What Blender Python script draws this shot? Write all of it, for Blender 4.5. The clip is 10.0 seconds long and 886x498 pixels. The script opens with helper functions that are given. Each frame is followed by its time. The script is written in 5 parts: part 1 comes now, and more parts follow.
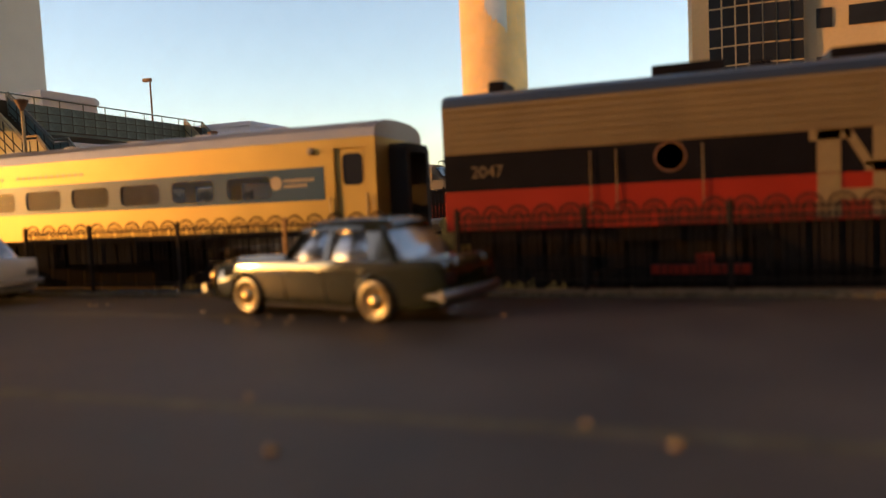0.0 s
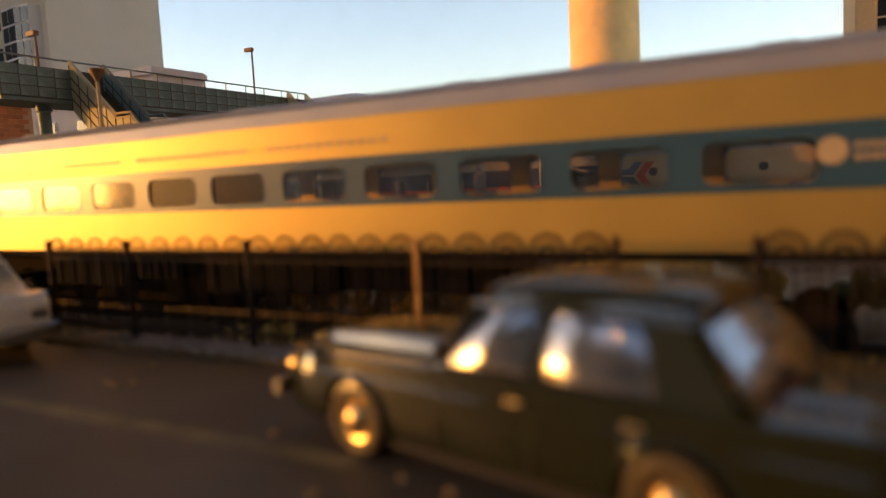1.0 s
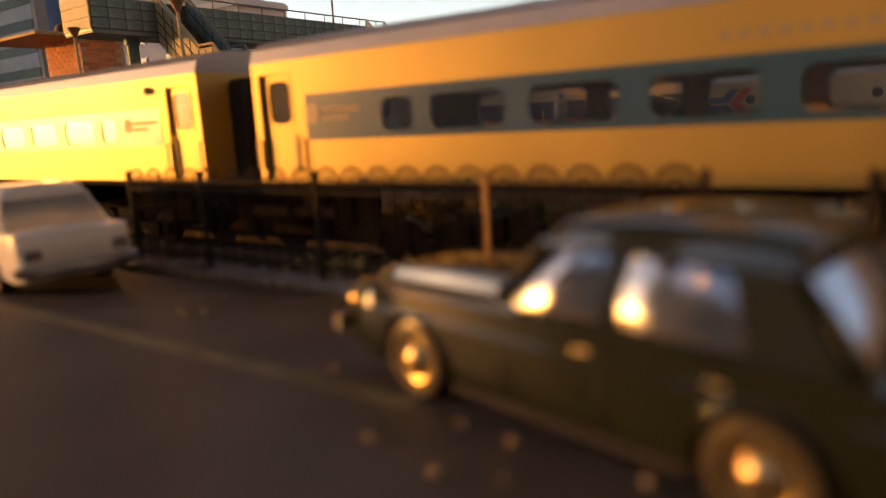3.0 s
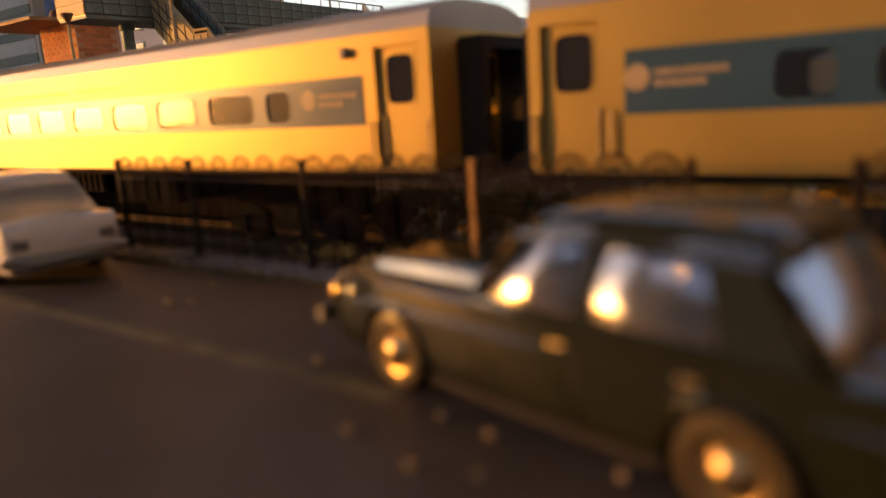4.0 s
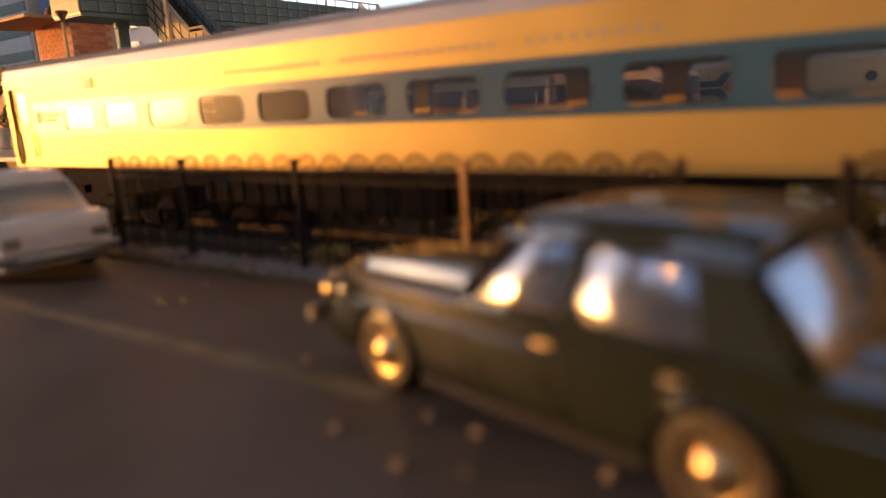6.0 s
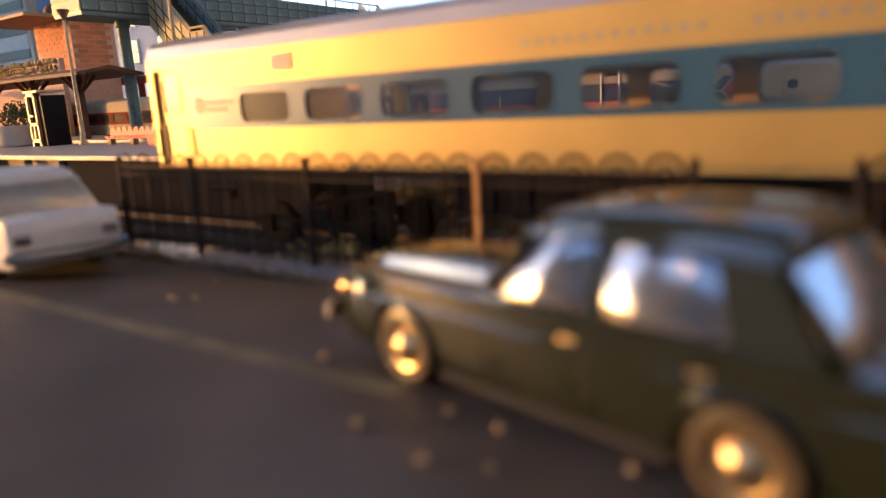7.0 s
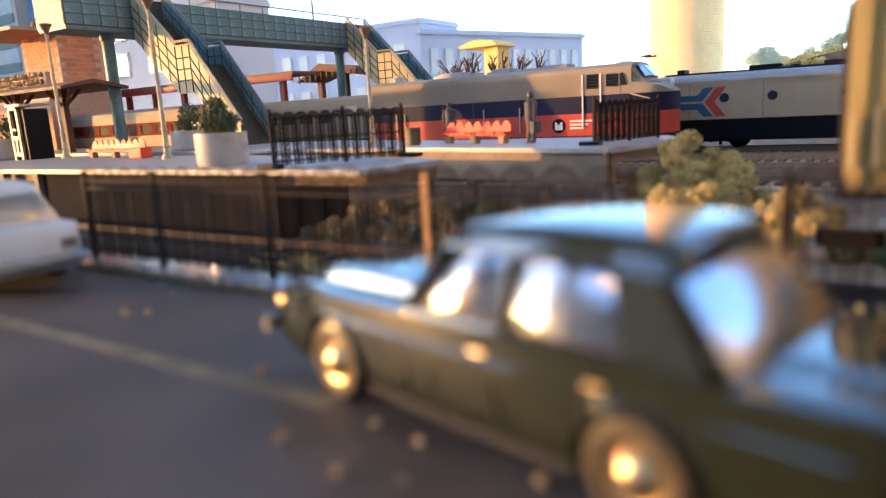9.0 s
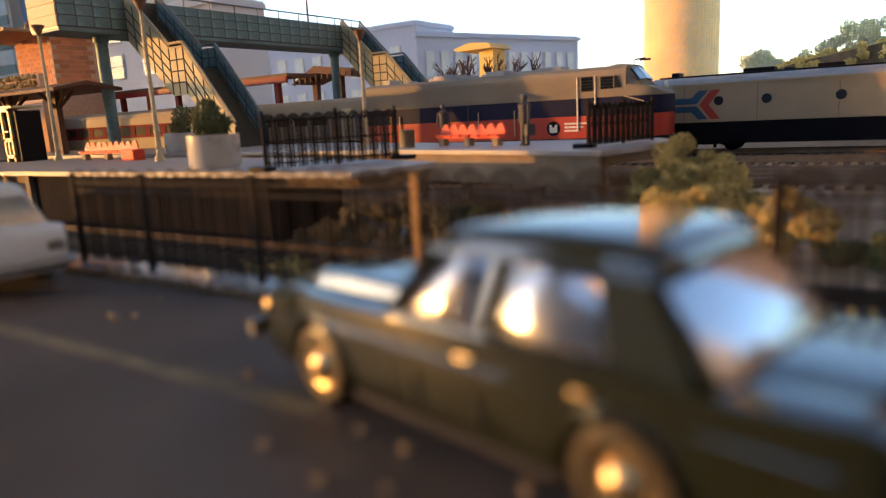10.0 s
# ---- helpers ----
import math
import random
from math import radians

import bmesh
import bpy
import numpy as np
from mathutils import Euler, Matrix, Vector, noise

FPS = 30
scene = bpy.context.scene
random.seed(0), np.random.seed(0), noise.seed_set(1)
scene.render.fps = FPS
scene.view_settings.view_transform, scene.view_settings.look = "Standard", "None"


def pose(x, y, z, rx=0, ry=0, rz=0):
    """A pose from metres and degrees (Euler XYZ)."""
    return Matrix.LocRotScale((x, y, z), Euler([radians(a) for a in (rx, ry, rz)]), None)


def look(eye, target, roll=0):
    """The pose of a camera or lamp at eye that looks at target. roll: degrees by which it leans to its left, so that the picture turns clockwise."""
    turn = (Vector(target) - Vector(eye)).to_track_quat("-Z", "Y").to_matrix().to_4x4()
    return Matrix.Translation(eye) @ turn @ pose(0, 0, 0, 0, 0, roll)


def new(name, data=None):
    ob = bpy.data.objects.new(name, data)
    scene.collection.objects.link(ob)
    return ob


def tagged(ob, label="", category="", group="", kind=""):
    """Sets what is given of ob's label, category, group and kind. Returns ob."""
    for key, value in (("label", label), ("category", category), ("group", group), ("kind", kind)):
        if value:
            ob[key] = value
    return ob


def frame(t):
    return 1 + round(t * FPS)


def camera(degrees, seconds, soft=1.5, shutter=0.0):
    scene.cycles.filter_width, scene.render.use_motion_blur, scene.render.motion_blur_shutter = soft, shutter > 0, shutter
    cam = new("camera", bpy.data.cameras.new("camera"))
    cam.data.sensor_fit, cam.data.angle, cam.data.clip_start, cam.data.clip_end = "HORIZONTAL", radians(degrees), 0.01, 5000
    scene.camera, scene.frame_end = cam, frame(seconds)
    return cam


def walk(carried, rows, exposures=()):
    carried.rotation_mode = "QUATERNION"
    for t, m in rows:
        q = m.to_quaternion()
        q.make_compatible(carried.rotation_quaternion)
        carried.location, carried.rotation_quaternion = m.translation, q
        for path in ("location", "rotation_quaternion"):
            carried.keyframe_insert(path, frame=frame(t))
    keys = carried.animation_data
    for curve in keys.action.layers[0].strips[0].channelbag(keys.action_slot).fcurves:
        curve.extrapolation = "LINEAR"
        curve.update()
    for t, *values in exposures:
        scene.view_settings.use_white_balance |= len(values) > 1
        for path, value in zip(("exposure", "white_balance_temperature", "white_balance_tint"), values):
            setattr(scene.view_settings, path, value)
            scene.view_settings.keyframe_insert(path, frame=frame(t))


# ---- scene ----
# A model railway in 1:87. All numbers below are centimetres, brought to metres by U.
U = 0.01
cam = camera(66.3, 10.0, soft=1.3)
PATH = [
    (0.0, 9.801, -14.282, 1.996, 19.06, -3.76, 2.62),
    (0.3, 8.405, -12.068, 2.563, 21.88, -4.33, 2.52),
    (0.5, 7.616, -11.264, 2.649, 23.65, -4.83, 2.51),
    (0.7, 6.964, -9.873, 2.629, 25.32, -5.39, 2.81),
    (1.0, 5.586, -8.267, 2.652, 27.59, -5.75, 2.93),
    (1.5, 5.818, -8.017, 2.679, 30.99, -6.04, 3.62),
    (2.0, 5.025, -8.259, 2.674, 33.15, -6.89, 3.58),
    (2.5, 5.414, -7.971, 2.632, 34.23, -9.18, 3.39),
    (3.0, 5.467, -7.786, 2.595, 34.33, -11.08, 3.23),
    (4.5, 5.651, -7.600, 2.645, 34.32, -12.40, 3.45),
    (5.0, 5.664, -7.602, 2.640, 34.27, -12.39, 3.39),
    (6.5, 5.619, -7.598, 2.637, 33.91, -12.51, 3.18),
    (7.0, 5.508, -7.774, 2.626, 33.82, -12.35, 2.94),
    (7.5, 5.697, -7.639, 2.643, 33.90, -12.40, 3.17),
    (8.0, 5.834, -7.652, 2.610, 33.57, -11.93, 2.75),
    (8.5, 5.899, -7.644, 2.617, 33.31, -11.57, 2.79),
    (9.0, 6.038, -7.483, 2.624, 33.28, -11.41, 3.11),
    (9.5, 6.028, -7.453, 2.616, 33.06, -11.29, 3.03),
    (10.0, 6.058, -7.364, 2.611, 32.95, -11.22, 3.02),
]
LIGHT_STEPS = [(0.0, 1.25, 7100, 21), (1.0, 1.33, 7300, 24), (2.5, 1.38, 7700, 29), (5.2, 1.34, 7300, 34), (6.4, 2.08, 6100, 26), (7.0, 2.25, 5500, 23), (7.7, 2.52, 5150, 19), (8.3, 2.78, 4850, 14), (9.0, 2.9, 4950, 15), (9.4, 2.4, 5300, 16), (10.0, 2.0, 5650, 18)]
walk(cam, [(t, pose(x * U, y * U, z * U, 90 + p, r, a)) for t, x, y, z, a, p, r in PATH], LIGHT_STEPS)
cam.data.dof.use_dof = True
cam.data.dof.focus_distance = 0.52
cam.data.dof.aperture_fstop = 16.5
cam.data.dof.aperture_blades = 0

# ---- light: a low evening sun from the window at the side, blue sky in the window ahead ----
SUN_EL = 4.2
SUN_FROM = Vector((-0.887, -0.465, 0)).normalized() * math.cos(radians(SUN_EL)) + Vector((0, 0, math.sin(radians(SUN_EL))))
world = bpy.data.worlds.new("evening_sky")
scene.world = world
world.use_nodes = True
wn, wl = world.node_tree.nodes, world.node_tree.links
sky = wn.new("ShaderNodeTexSky")
sky.sky_type, sky.sun_disc = "NISHITA", False
sky.sun_elevation = radians(SUN_EL + 3)
sky.sun_rotation = math.atan2(SUN_FROM.x, SUN_FROM.y)
sky.air_density, sky.dust_density, sky.ozone_density = 1.0, 0.6, 1.5
wl.new(sky.outputs[0], wn["Background"].inputs[0])
wn["Background"].inputs[1].default_value = 0.235
sun = new("sun", bpy.data.lights.new("sun", "SUN"))
sun.data.energy, sun.data.angle, sun.data.color = 1.2, radians(0.6), (1.0, 0.42, 0.055)
sun.matrix_world = look(SUN_FROM * 20, (0, 0, 0))


# ---- helpers ----
def material(name, color, rough=0.5, metal=0.0, vary=0.15, grain=4.0, bump=0.0, fine=60.0, coat=0.0, spec=0.5, rvary=0.1, piece=0.0):
    """A painted or natural surface: colour varied at two scales, uneven gloss and fine relief. grain, fine: features per cm."""
    m = bpy.data.materials.new(name)
    m.use_nodes = True
    n, l = m.node_tree.nodes, m.node_tree.links
    b = n["Principled BSDF"]
    geo = n.new("ShaderNodeTexCoord")
    n1, n2 = n.new("ShaderNodeTexNoise"), n.new("ShaderNodeTexNoise")
    n1.inputs["Scale"].default_value, n2.inputs["Scale"].default_value = grain * 100, fine * 100
    n1.inputs["Detail"].default_value, n2.inputs["Detail"].default_value = 4, 2
    l.new(geo.outputs["Object"], n1.inputs["Vector"]), l.new(geo.outputs["Object"], n2.inputs["Vector"])
    mix = n.new("ShaderNodeMath")
    mix.operation = "MULTIPLY_ADD"
    mix.inputs[1].default_value, mix.inputs[2].default_value = 0.35, 0.0
    l.new(n2.outputs["Fac"], mix.inputs[0])
    add = n.new("ShaderNodeMath")
    add.operation = "MULTIPLY_ADD"
    add.inputs[1].default_value = 0.65
    l.new(n1.outputs["Fac"], add.inputs[0]), l.new(mix.outputs[0], add.inputs[2])
    ramp = n.new("ShaderNodeMapRange")
    ramp.inputs["From Min"].default_value, ramp.inputs["From Max"].default_value = 0.3, 0.7
    ramp.inputs["To Min"].default_value, ramp.inputs["To Max"].default_value = 1 - vary, 1 + vary
    l.new(add.outputs[0], ramp.inputs["Value"])
    val = ramp.outputs[0]
    if piece:
        info = n.new("ShaderNodeObjectInfo")
        r2 = n.new("ShaderNodeMapRange")
        r2.inputs["To Min"].default_value, r2.inputs["To Max"].default_value = 1 - piece, 1 + piece
        l.new(info.outputs["Random"], r2.inputs["Value"])
        mul = n.new("ShaderNodeMath")
        mul.operation = "MULTIPLY"
        l.new(val, mul.inputs[0]), l.new(r2.outputs[0], mul.inputs[1])
        val = mul.outputs[0]
    hsv = n.new("ShaderNodeHueSaturation")
    hsv.inputs["Color"].default_value = (*color, 1)
    l.new(val, hsv.inputs["Value"])
    l.new(hsv.outputs[0], b.inputs["Base Color"])
    rr = n.new("ShaderNodeMapRange")
    rr.inputs["To Min"].default_value, rr.inputs["To Max"].default_value = max(0.02, rough - rvary), min(1, rough + rvary)
    l.new(n1.outputs["Fac"], rr.inputs["Value"]), l.new(rr.outputs[0], b.inputs["Roughness"])
    b.inputs["Metallic"].default_value = metal
    b.inputs["Specular IOR Level"].default_value = spec
    b.inputs["Coat Weight"].default_value = coat
    b.inputs["Coat Roughness"].default_value = 0.06
    b.inputs["Coat IOR"].default_value = 1.65
    if bump:
        bp = n.new("ShaderNodeBump")
        bp.inputs["Strength"].default_value, bp.inputs["Distance"].default_value = 0.6, bump * U
        l.new(add.outputs[0], bp.inputs["Height"]), l.new(bp.outputs[0], b.inputs["Normal"])
    return m


def glass(name, tint=(1, 1, 1), rough=0.03, mixed=0.75):
    """Thin clear plastic: lets most light through and mirrors the rest."""
    m = bpy.data.materials.new(name)
    m.use_nodes = True
    n, l = m.node_tree.nodes, m.node_tree.links
    n.remove(n["Principled BSDF"])
    tr, gl, mx = n.new("ShaderNodeBsdfTransparent"), n.new("ShaderNodeBsdfGlossy"), n.new("ShaderNodeMixShader")
    fr = n.new("ShaderNodeFresnel")
    fr.inputs["IOR"].default_value = 1.5
    sc = n.new("ShaderNodeMath")
    sc.operation, sc.use_clamp = "MULTIPLY_ADD", True
    sc.inputs[1].default_value, sc.inputs[2].default_value = 1.3, 1 - mixed - 0.2 if mixed < 0.8 else 0.02
    l.new(fr.outputs[0], sc.inputs[0]), l.new(sc.outputs[0], mx.inputs[0])
    tr.inputs[0].default_value, gl.inputs["Roughness"].default_value = (*tint, 1), rough
    l.new(tr.outputs[0], mx.inputs[1]), l.new(gl.outputs[0], mx.inputs[2])
    l.new(mx.outputs[0], n["Material Output"].inputs["Surface"])
    return m


def box(bm, x0, x1, y0, y1, z0, z1, bev=0.0):
    vs = [bm.verts.new((x, y, z)) for z in (z0, z1) for x, y in ((x0, y0), (x1, y0), (x1, y1), (x0, y1))]
    fs = [bm.faces.new([vs[i] for i in q]) for q in ((3, 2, 1, 0), (4, 5, 6, 7), (0, 1, 5, 4), (1, 2, 6, 5), (2, 3, 7, 6), (3, 0, 4, 7))]
    if bev:
        bmesh.ops.bevel(bm, geom=list({e for f in fs for e in f.edges}), offset=bev, segments=2, affect="EDGES", profile=0.6)
    return bm


def rod(bm, a, b, r0, r1=None, seg=8, caps=True):
    a, b = Vector(a), Vector(b)
    r1 = r0 if r1 is None else r1
    q = (b - a).to_track_quat("Z", "Y")
    rings = []
    for p, r in ((a, r0), (b, r1)):
        rings.append([bm.verts.new(p + q @ Vector((r * math.cos(t), r * math.sin(t), 0))) for t in [2 * math.pi * k / seg for k in range(seg)]])
    for k in range(seg):
        bm.faces.new((rings[0][k], rings[0][(k + 1) % seg], rings[1][(k + 1) % seg], rings[1][k]))
    if caps:
        bm.faces.new(rings[0][::-1]), bm.faces.new(rings[1])
    return bm


def lathe(bm, profile, at=(0, 0, 0), axis="Z", seg=16):
    """profile: (radius, height) from one end to the other."""
    rings = []
    for r, h in profile:
        ring = []
        for k in range(seg):
            t = 2 * math.pi * k / seg
            p = (r * math.cos(t), r * math.sin(t), h)
            if axis == "Y":
                p = (p[0], p[2], p[1])
            elif axis == "X":
                p = (p[2], p[0], p[1])
            ring.append(bm.verts.new((p[0] + at[0], p[1] + at[1], p[2] + at[2])))
        rings.append(ring)
    for a, b in zip(rings, rings[1:]):
        for k in range(seg):
            bm.faces.new((a[k], a[(k + 1) % seg], b[(k + 1) % seg], b[k]))
    bm.faces.new(rings[0][::-1]), bm.faces.new(rings[-1])
    return bm


def prism(bm, outline, a, b, axis="X"):
    """A closed outline drawn out from a to b along an axis. For X the outline is (y, z), for Y (x, z), for Z (x, y)."""
    def at(p, h):
        return {"X": (h, p[0], p[1]), "Y": (p[0], h, p[1]), "Z": (p[0], p[1], h)}[axis]
    ra, rb = [bm.verts.new(at(p, a)) for p in outline], [bm.verts.new(at(p, b)) for p in outline]
    n = len(outline)
    for k in range(n):
        bm.faces.new((ra[k], ra[(k + 1) % n], rb[(k + 1) % n], rb[k]))
    bm.faces.new(ra[::-1]), bm.faces.new(rb)
    return bm


def loft(bm, rings, closed_ends=True):
    vs = [[bm.verts.new(p) for p in r] for r in rings]
    n = len(vs[0])
    for a, b in zip(vs, vs[1:]):
        for k in range(n):
            bm.faces.new((a[k], a[(k + 1) % n], b[(k + 1) % n], b[k]))
    if closed_ends:
        bm.faces.new(vs[0][::-1]), bm.faces.new(vs[-1])
    return bm


def mesh_of(name, bm, mat, smooth=False):
    bmesh.ops.recalc_face_normals(bm, faces=bm.faces)
    bmesh.ops.scale(bm, vec=(U, U, U), verts=bm.verts)
    me = bpy.data.meshes.new(name)
    bm.to_mesh(me)
    bm.free()
    me.materials.append(mat)
    if smooth:
        me.shade_smooth()
        me.set_sharp_from_angle(angle=radians(38))
    return me


def part(name, bm, mat, parent=None, label="", smooth=False):
    ob = new(name, mesh_of(name, bm, mat, smooth))
    ob.parent = parent
    if label:
        ob["label"] = label
    return ob


def thing(name, label, category, at=(0, 0, 0), turn=0.0, group="", kind=""):
    ob = tagged(new(name), label, category, group, kind)
    ob.empty_display_size = 0.01
    ob.matrix_basis = pose(at[0] * U, at[1] * U, at[2] * U, 0, 0, turn)
    return ob


def piece(name, me, parent, at, turn=0.0):
    """One of many alike pieces that share one mesh."""
    ob = new(name, me)
    ob.parent = parent
    ob.matrix_basis = pose(at[0] * U, at[1] * U, at[2] * U, 0, 0, turn)
    return ob


def solid(name, bm, mat, label, category, kind="", group="", smooth=False, at=(0, 0, 0), turn=0.0):
    ob = tagged(new(name, mesh_of(name, bm, mat, smooth)), label, category, group, kind)
    ob.matrix_basis = pose(at[0] * U, at[1] * U, at[2] * U, 0, 0, turn)
    return ob


def B():
    return bmesh.new()


def clump(bm, centre, size, count, leaf, rng, flat=0.7):
    """A ragged clump of small leaf-like blobs."""
    for _ in range(count):
        while True:
            v = Vector((rng.uniform(-1, 1), rng.uniform(-1, 1), rng.uniform(-1, 1)))
            if 0.25 < v.length < 1:
                break
        c = Vector(centre) + Vector((v.x * size[0], v.y * size[1], v.z * size[2]))
        r = leaf * rng.uniform(0.5, 1.3)
        q = Euler((rng.uniform(0, 6), rng.uniform(0, 6), rng.uniform(0, 6))).to_matrix()
        ps = [(1, 0, 0), (-0.5, 0.8, 0.1), (-0.6, -0.7, 0), (0, 0.1, flat), (0.1, 0, -flat)]
        w = [bm.verts.new(c + q @ (Vector(p) * r * rng.uniform(0.7, 1.2))) for p in ps]
        for f in ((0, 1, 3), (1, 2, 3), (2, 0, 3), (1, 0, 4), (2, 1, 4), (0, 2, 4)):
            bm.faces.new([w[i] for i in f])


# ---- materials ----
M = {}
M["asphalt"] = material("asphalt", (0.066, 0.055, 0.049), 0.58, vary=0.55, grain=0.5, bump=0.05, fine=18, spec=0.4)
M["line"] = material("worn_yellow_line", (0.115, 0.10, 0.06), 0.7, vary=0.7, grain=2)
M["pavement"] = material("pavement", (0.34, 0.34, 0.36), 0.14, vary=0.2, grain=1.5, bump=0.01, fine=20, coat=0.6)
M["grass"] = material("dry_grass", (0.13, 0.105, 0.06), 0.9, vary=0.5, grain=2, fine=20, bump=0.05)
M["earth"] = material("dark_earth", (0.22, 0.165, 0.105), 0.95, vary=0.45, grain=1.2, bump=0.08, fine=12)
# front track only: the bank's shade is put into these dark colours
M["shaded_ballast"] = material("ballast_shade_tone", (0.05, 0.04, 0.03), 0.95, vary=0.5, grain=5, bump=0.08, fine=16)
M["shaded_rail"] = material("rail_shade_tone", (0.05, 0.036, 0.026), 0.7, 0.1, vary=0.25, spec=0.2)
M["ballast"] = material("ballast", (0.52, 0.38, 0.24), 0.95, vary=0.5, grain=5, bump=0.08, fine=16)
M["tie"] = material("brown_ties", (0.15, 0.10, 0.07), 0.85, vary=0.3)
M["rail"] = material("rusty_rail", (0.24, 0.16, 0.10), 0.5, 0.5, vary=0.25)
M["silver"] = material("silver_paint", (0.46, 0.325, 0.10), 0.46, 0.55, vary=0.12, grain=0.5, fine=80, rvary=0.05, coat=0.03)
M["dull_silver"] = material("dull_silver_paint", (0.27, 0.225, 0.165), 0.65, 0.1, vary=0.15, grain=0.5, spec=0.25)
M["old_silver"] = material("tarnished_silver_paint", (0.42, 0.31, 0.185), 0.5, 0.3, vary=0.18, grain=0.4, spec=0.3)
M["garden_leaf"] = material("garden_foliage", (0.66, 0.64, 0.32), 0.9, vary=0.4, grain=0.05, fine=0.5)
# the hut stands in shadow; its yellow imitates evening sun on the walls
M["hut_sun_tone"] = material("hut_sunlight_yellow", (0.85, 0.62, 0.18), 0.7, vary=0.08)
M["steel"] = material("steel_roof", (0.30, 0.29, 0.29), 0.45, 0.5, vary=0.12, grain=0.8)
M["teal"] = material("teal_band", (0.028, 0.080, 0.140), 0.33, 0.0, vary=0.08, grain=0.6, coat=0.08)
for sheen in ("silver", "teal"):
    M[sheen].node_tree.nodes["Principled BSDF"].inputs["Coat Roughness"].default_value = 0.22
M["roof_black"] = material("glossy_black_roof", (0.012, 0.012, 0.015), 0.4, vary=0.3, grain=1, coat=0.2)
M["black"] = material("black_paint", (0.008, 0.007, 0.009), 0.45, vary=0.3, grain=1, spec=0.08)
M["underframe"] = material("underframe_black", (0.009, 0.008, 0.008), 0.85, vary=0.4, grain=2, spec=0.05)
M["rubber"] = material("black_rubber", (0.015, 0.014, 0.014), 0.8, vary=0.2)
M["interior"] = material("coach_interior", (0.26, 0.10, 0.07), 0.7, vary=0.2)
M["white"] = material("white_print", (0.75, 0.72, 0.66), 0.5, vary=0.1)
M["print"] = material("dull_print", (0.30, 0.27, 0.22), 0.5, vary=0.1)
M["emblem_tan"] = material("tan_emblem_print", (0.20, 0.15, 0.08), 0.55, vary=0.15, spec=0.3)
M["cream"] = material("cream_paint", (0.165, 0.125, 0.07), 0.55, vary=0.2, grain=0.8, spec=0.3)
M["red"] = material("orange_red_paint", (0.24, 0.020, 0.010), 0.5, vary=0.12, grain=0.7, spec=0.2)
M["blue"] = material("dark_blue_paint", (0.007, 0.008, 0.034), 0.55, vary=0.1, spec=0.2)
M["scarlet"] = material("red_stripe_paint", (0.40, 0.038, 0.017), 0.5, vary=0.1)
M["green_car"] = material("dark_green_car_paint", (0.012, 0.014, 0.004), 0.3, vary=0.12, grain=0.8, coat=1.0, rvary=0.04, spec=0.02)
M["green_car"].node_tree.nodes["Principled BSDF"].inputs["Coat IOR"].default_value = 1.68
M["white_car"] = material("white_car_paint", (0.66, 0.65, 0.62), 0.35, vary=0.08, coat=0.3)
M["bumper"] = material("bumper_chrome", (0.30, 0.31, 0.33), 0.30, 1.0, vary=0.08, rvary=0.05)
# bright metal tinted with the sun's gold reflection; the bumpers' stays neutral
M["gold_glint_chrome"] = material("gold_glint_chrome", (0.62, 0.47, 0.24), 0.34, 1.0, vary=0.05)
M["pebble"] = material("pale_pebble", (0.30, 0.22, 0.12), 0.6, vary=0.2)
M["whitewall"] = material("whitewall", (0.07, 0.052, 0.022), 0.28, vary=0.1, spec=0.9)
M["fence"] = material("dark_fence_paint", (0.022, 0.017, 0.015), 0.7, vary=0.3, spec=0.08)
M["bronze"] = material("bare_brass_post", (0.26, 0.15, 0.06), 0.5, 0.4, vary=0.3)
M["concrete"] = material("platform_concrete", (0.30, 0.265, 0.24), 0.5, vary=0.28, grain=0.7, bump=0.01, fine=20)
# near black and dull, to stand for the shade below the deck
M["under_deck_shade"] = material("under_deck_shade", (0.018, 0.015, 0.015), 0.9, vary=0.3, grain=1, spec=0.04)
M["timber"] = material("platform_timber", (0.23, 0.165, 0.10), 0.8, vary=0.3, grain=1)
M["copper_green"] = material("green_bridge_paint", (0.125, 0.205, 0.215), 0.55, vary=0.5, grain=0.5, fine=8, bump=0.02)
# paler bridge colour for faces towards the sun, in place of light
M["sunlit_side_panel"] = material("sunlit_side_paint", (0.44, 0.38, 0.21), 0.6, vary=0.2, grain=0.6)
M["bridge_rail"] = material("grey_green_rail", (0.20, 0.22, 0.20), 0.5, 0.1, vary=0.3)
M["handrail"] = material("handrail", (0.46, 0.37, 0.21), 0.45, 0.1, vary=0.2)
M["tread"] = material("dark_treads", (0.06, 0.065, 0.06), 0.8, vary=0.3)
M["brick"] = material("red_brick", (0.60, 0.225, 0.095), 0.8, vary=0.2, grain=6, bump=0.01, piece=0.22)
M["mortar"] = material("mortar", (0.60, 0.38, 0.25), 0.9, vary=0.15)
M["tan_roof"] = material("tan_canopy", (0.40, 0.24, 0.11), 0.7, vary=0.12, grain=0.5)
M["wood"] = material("brown_wood", (0.13, 0.060, 0.032), 0.75, vary=0.3, grain=1)
M["stone"] = material("yellow_stone", (0.36, 0.26, 0.11), 0.85, vary=0.3, grain=2, bump=0.03, piece=0.3)
M["orange_seat"] = material("orange_plastic_seat", (0.60, 0.060, 0.018), 0.5, vary=0.08, spec=0.2)
# uneven post paint, its gold tone standing for low sunlight
M["lamp_metal"] = material("weathered_sun_gold_post", (0.44, 0.35, 0.20), 0.55, 0.0, vary=0.3)
M["lamp_head"] = material("rusty_lamp_head", (0.20, 0.10, 0.05), 0.6, vary=0.3)
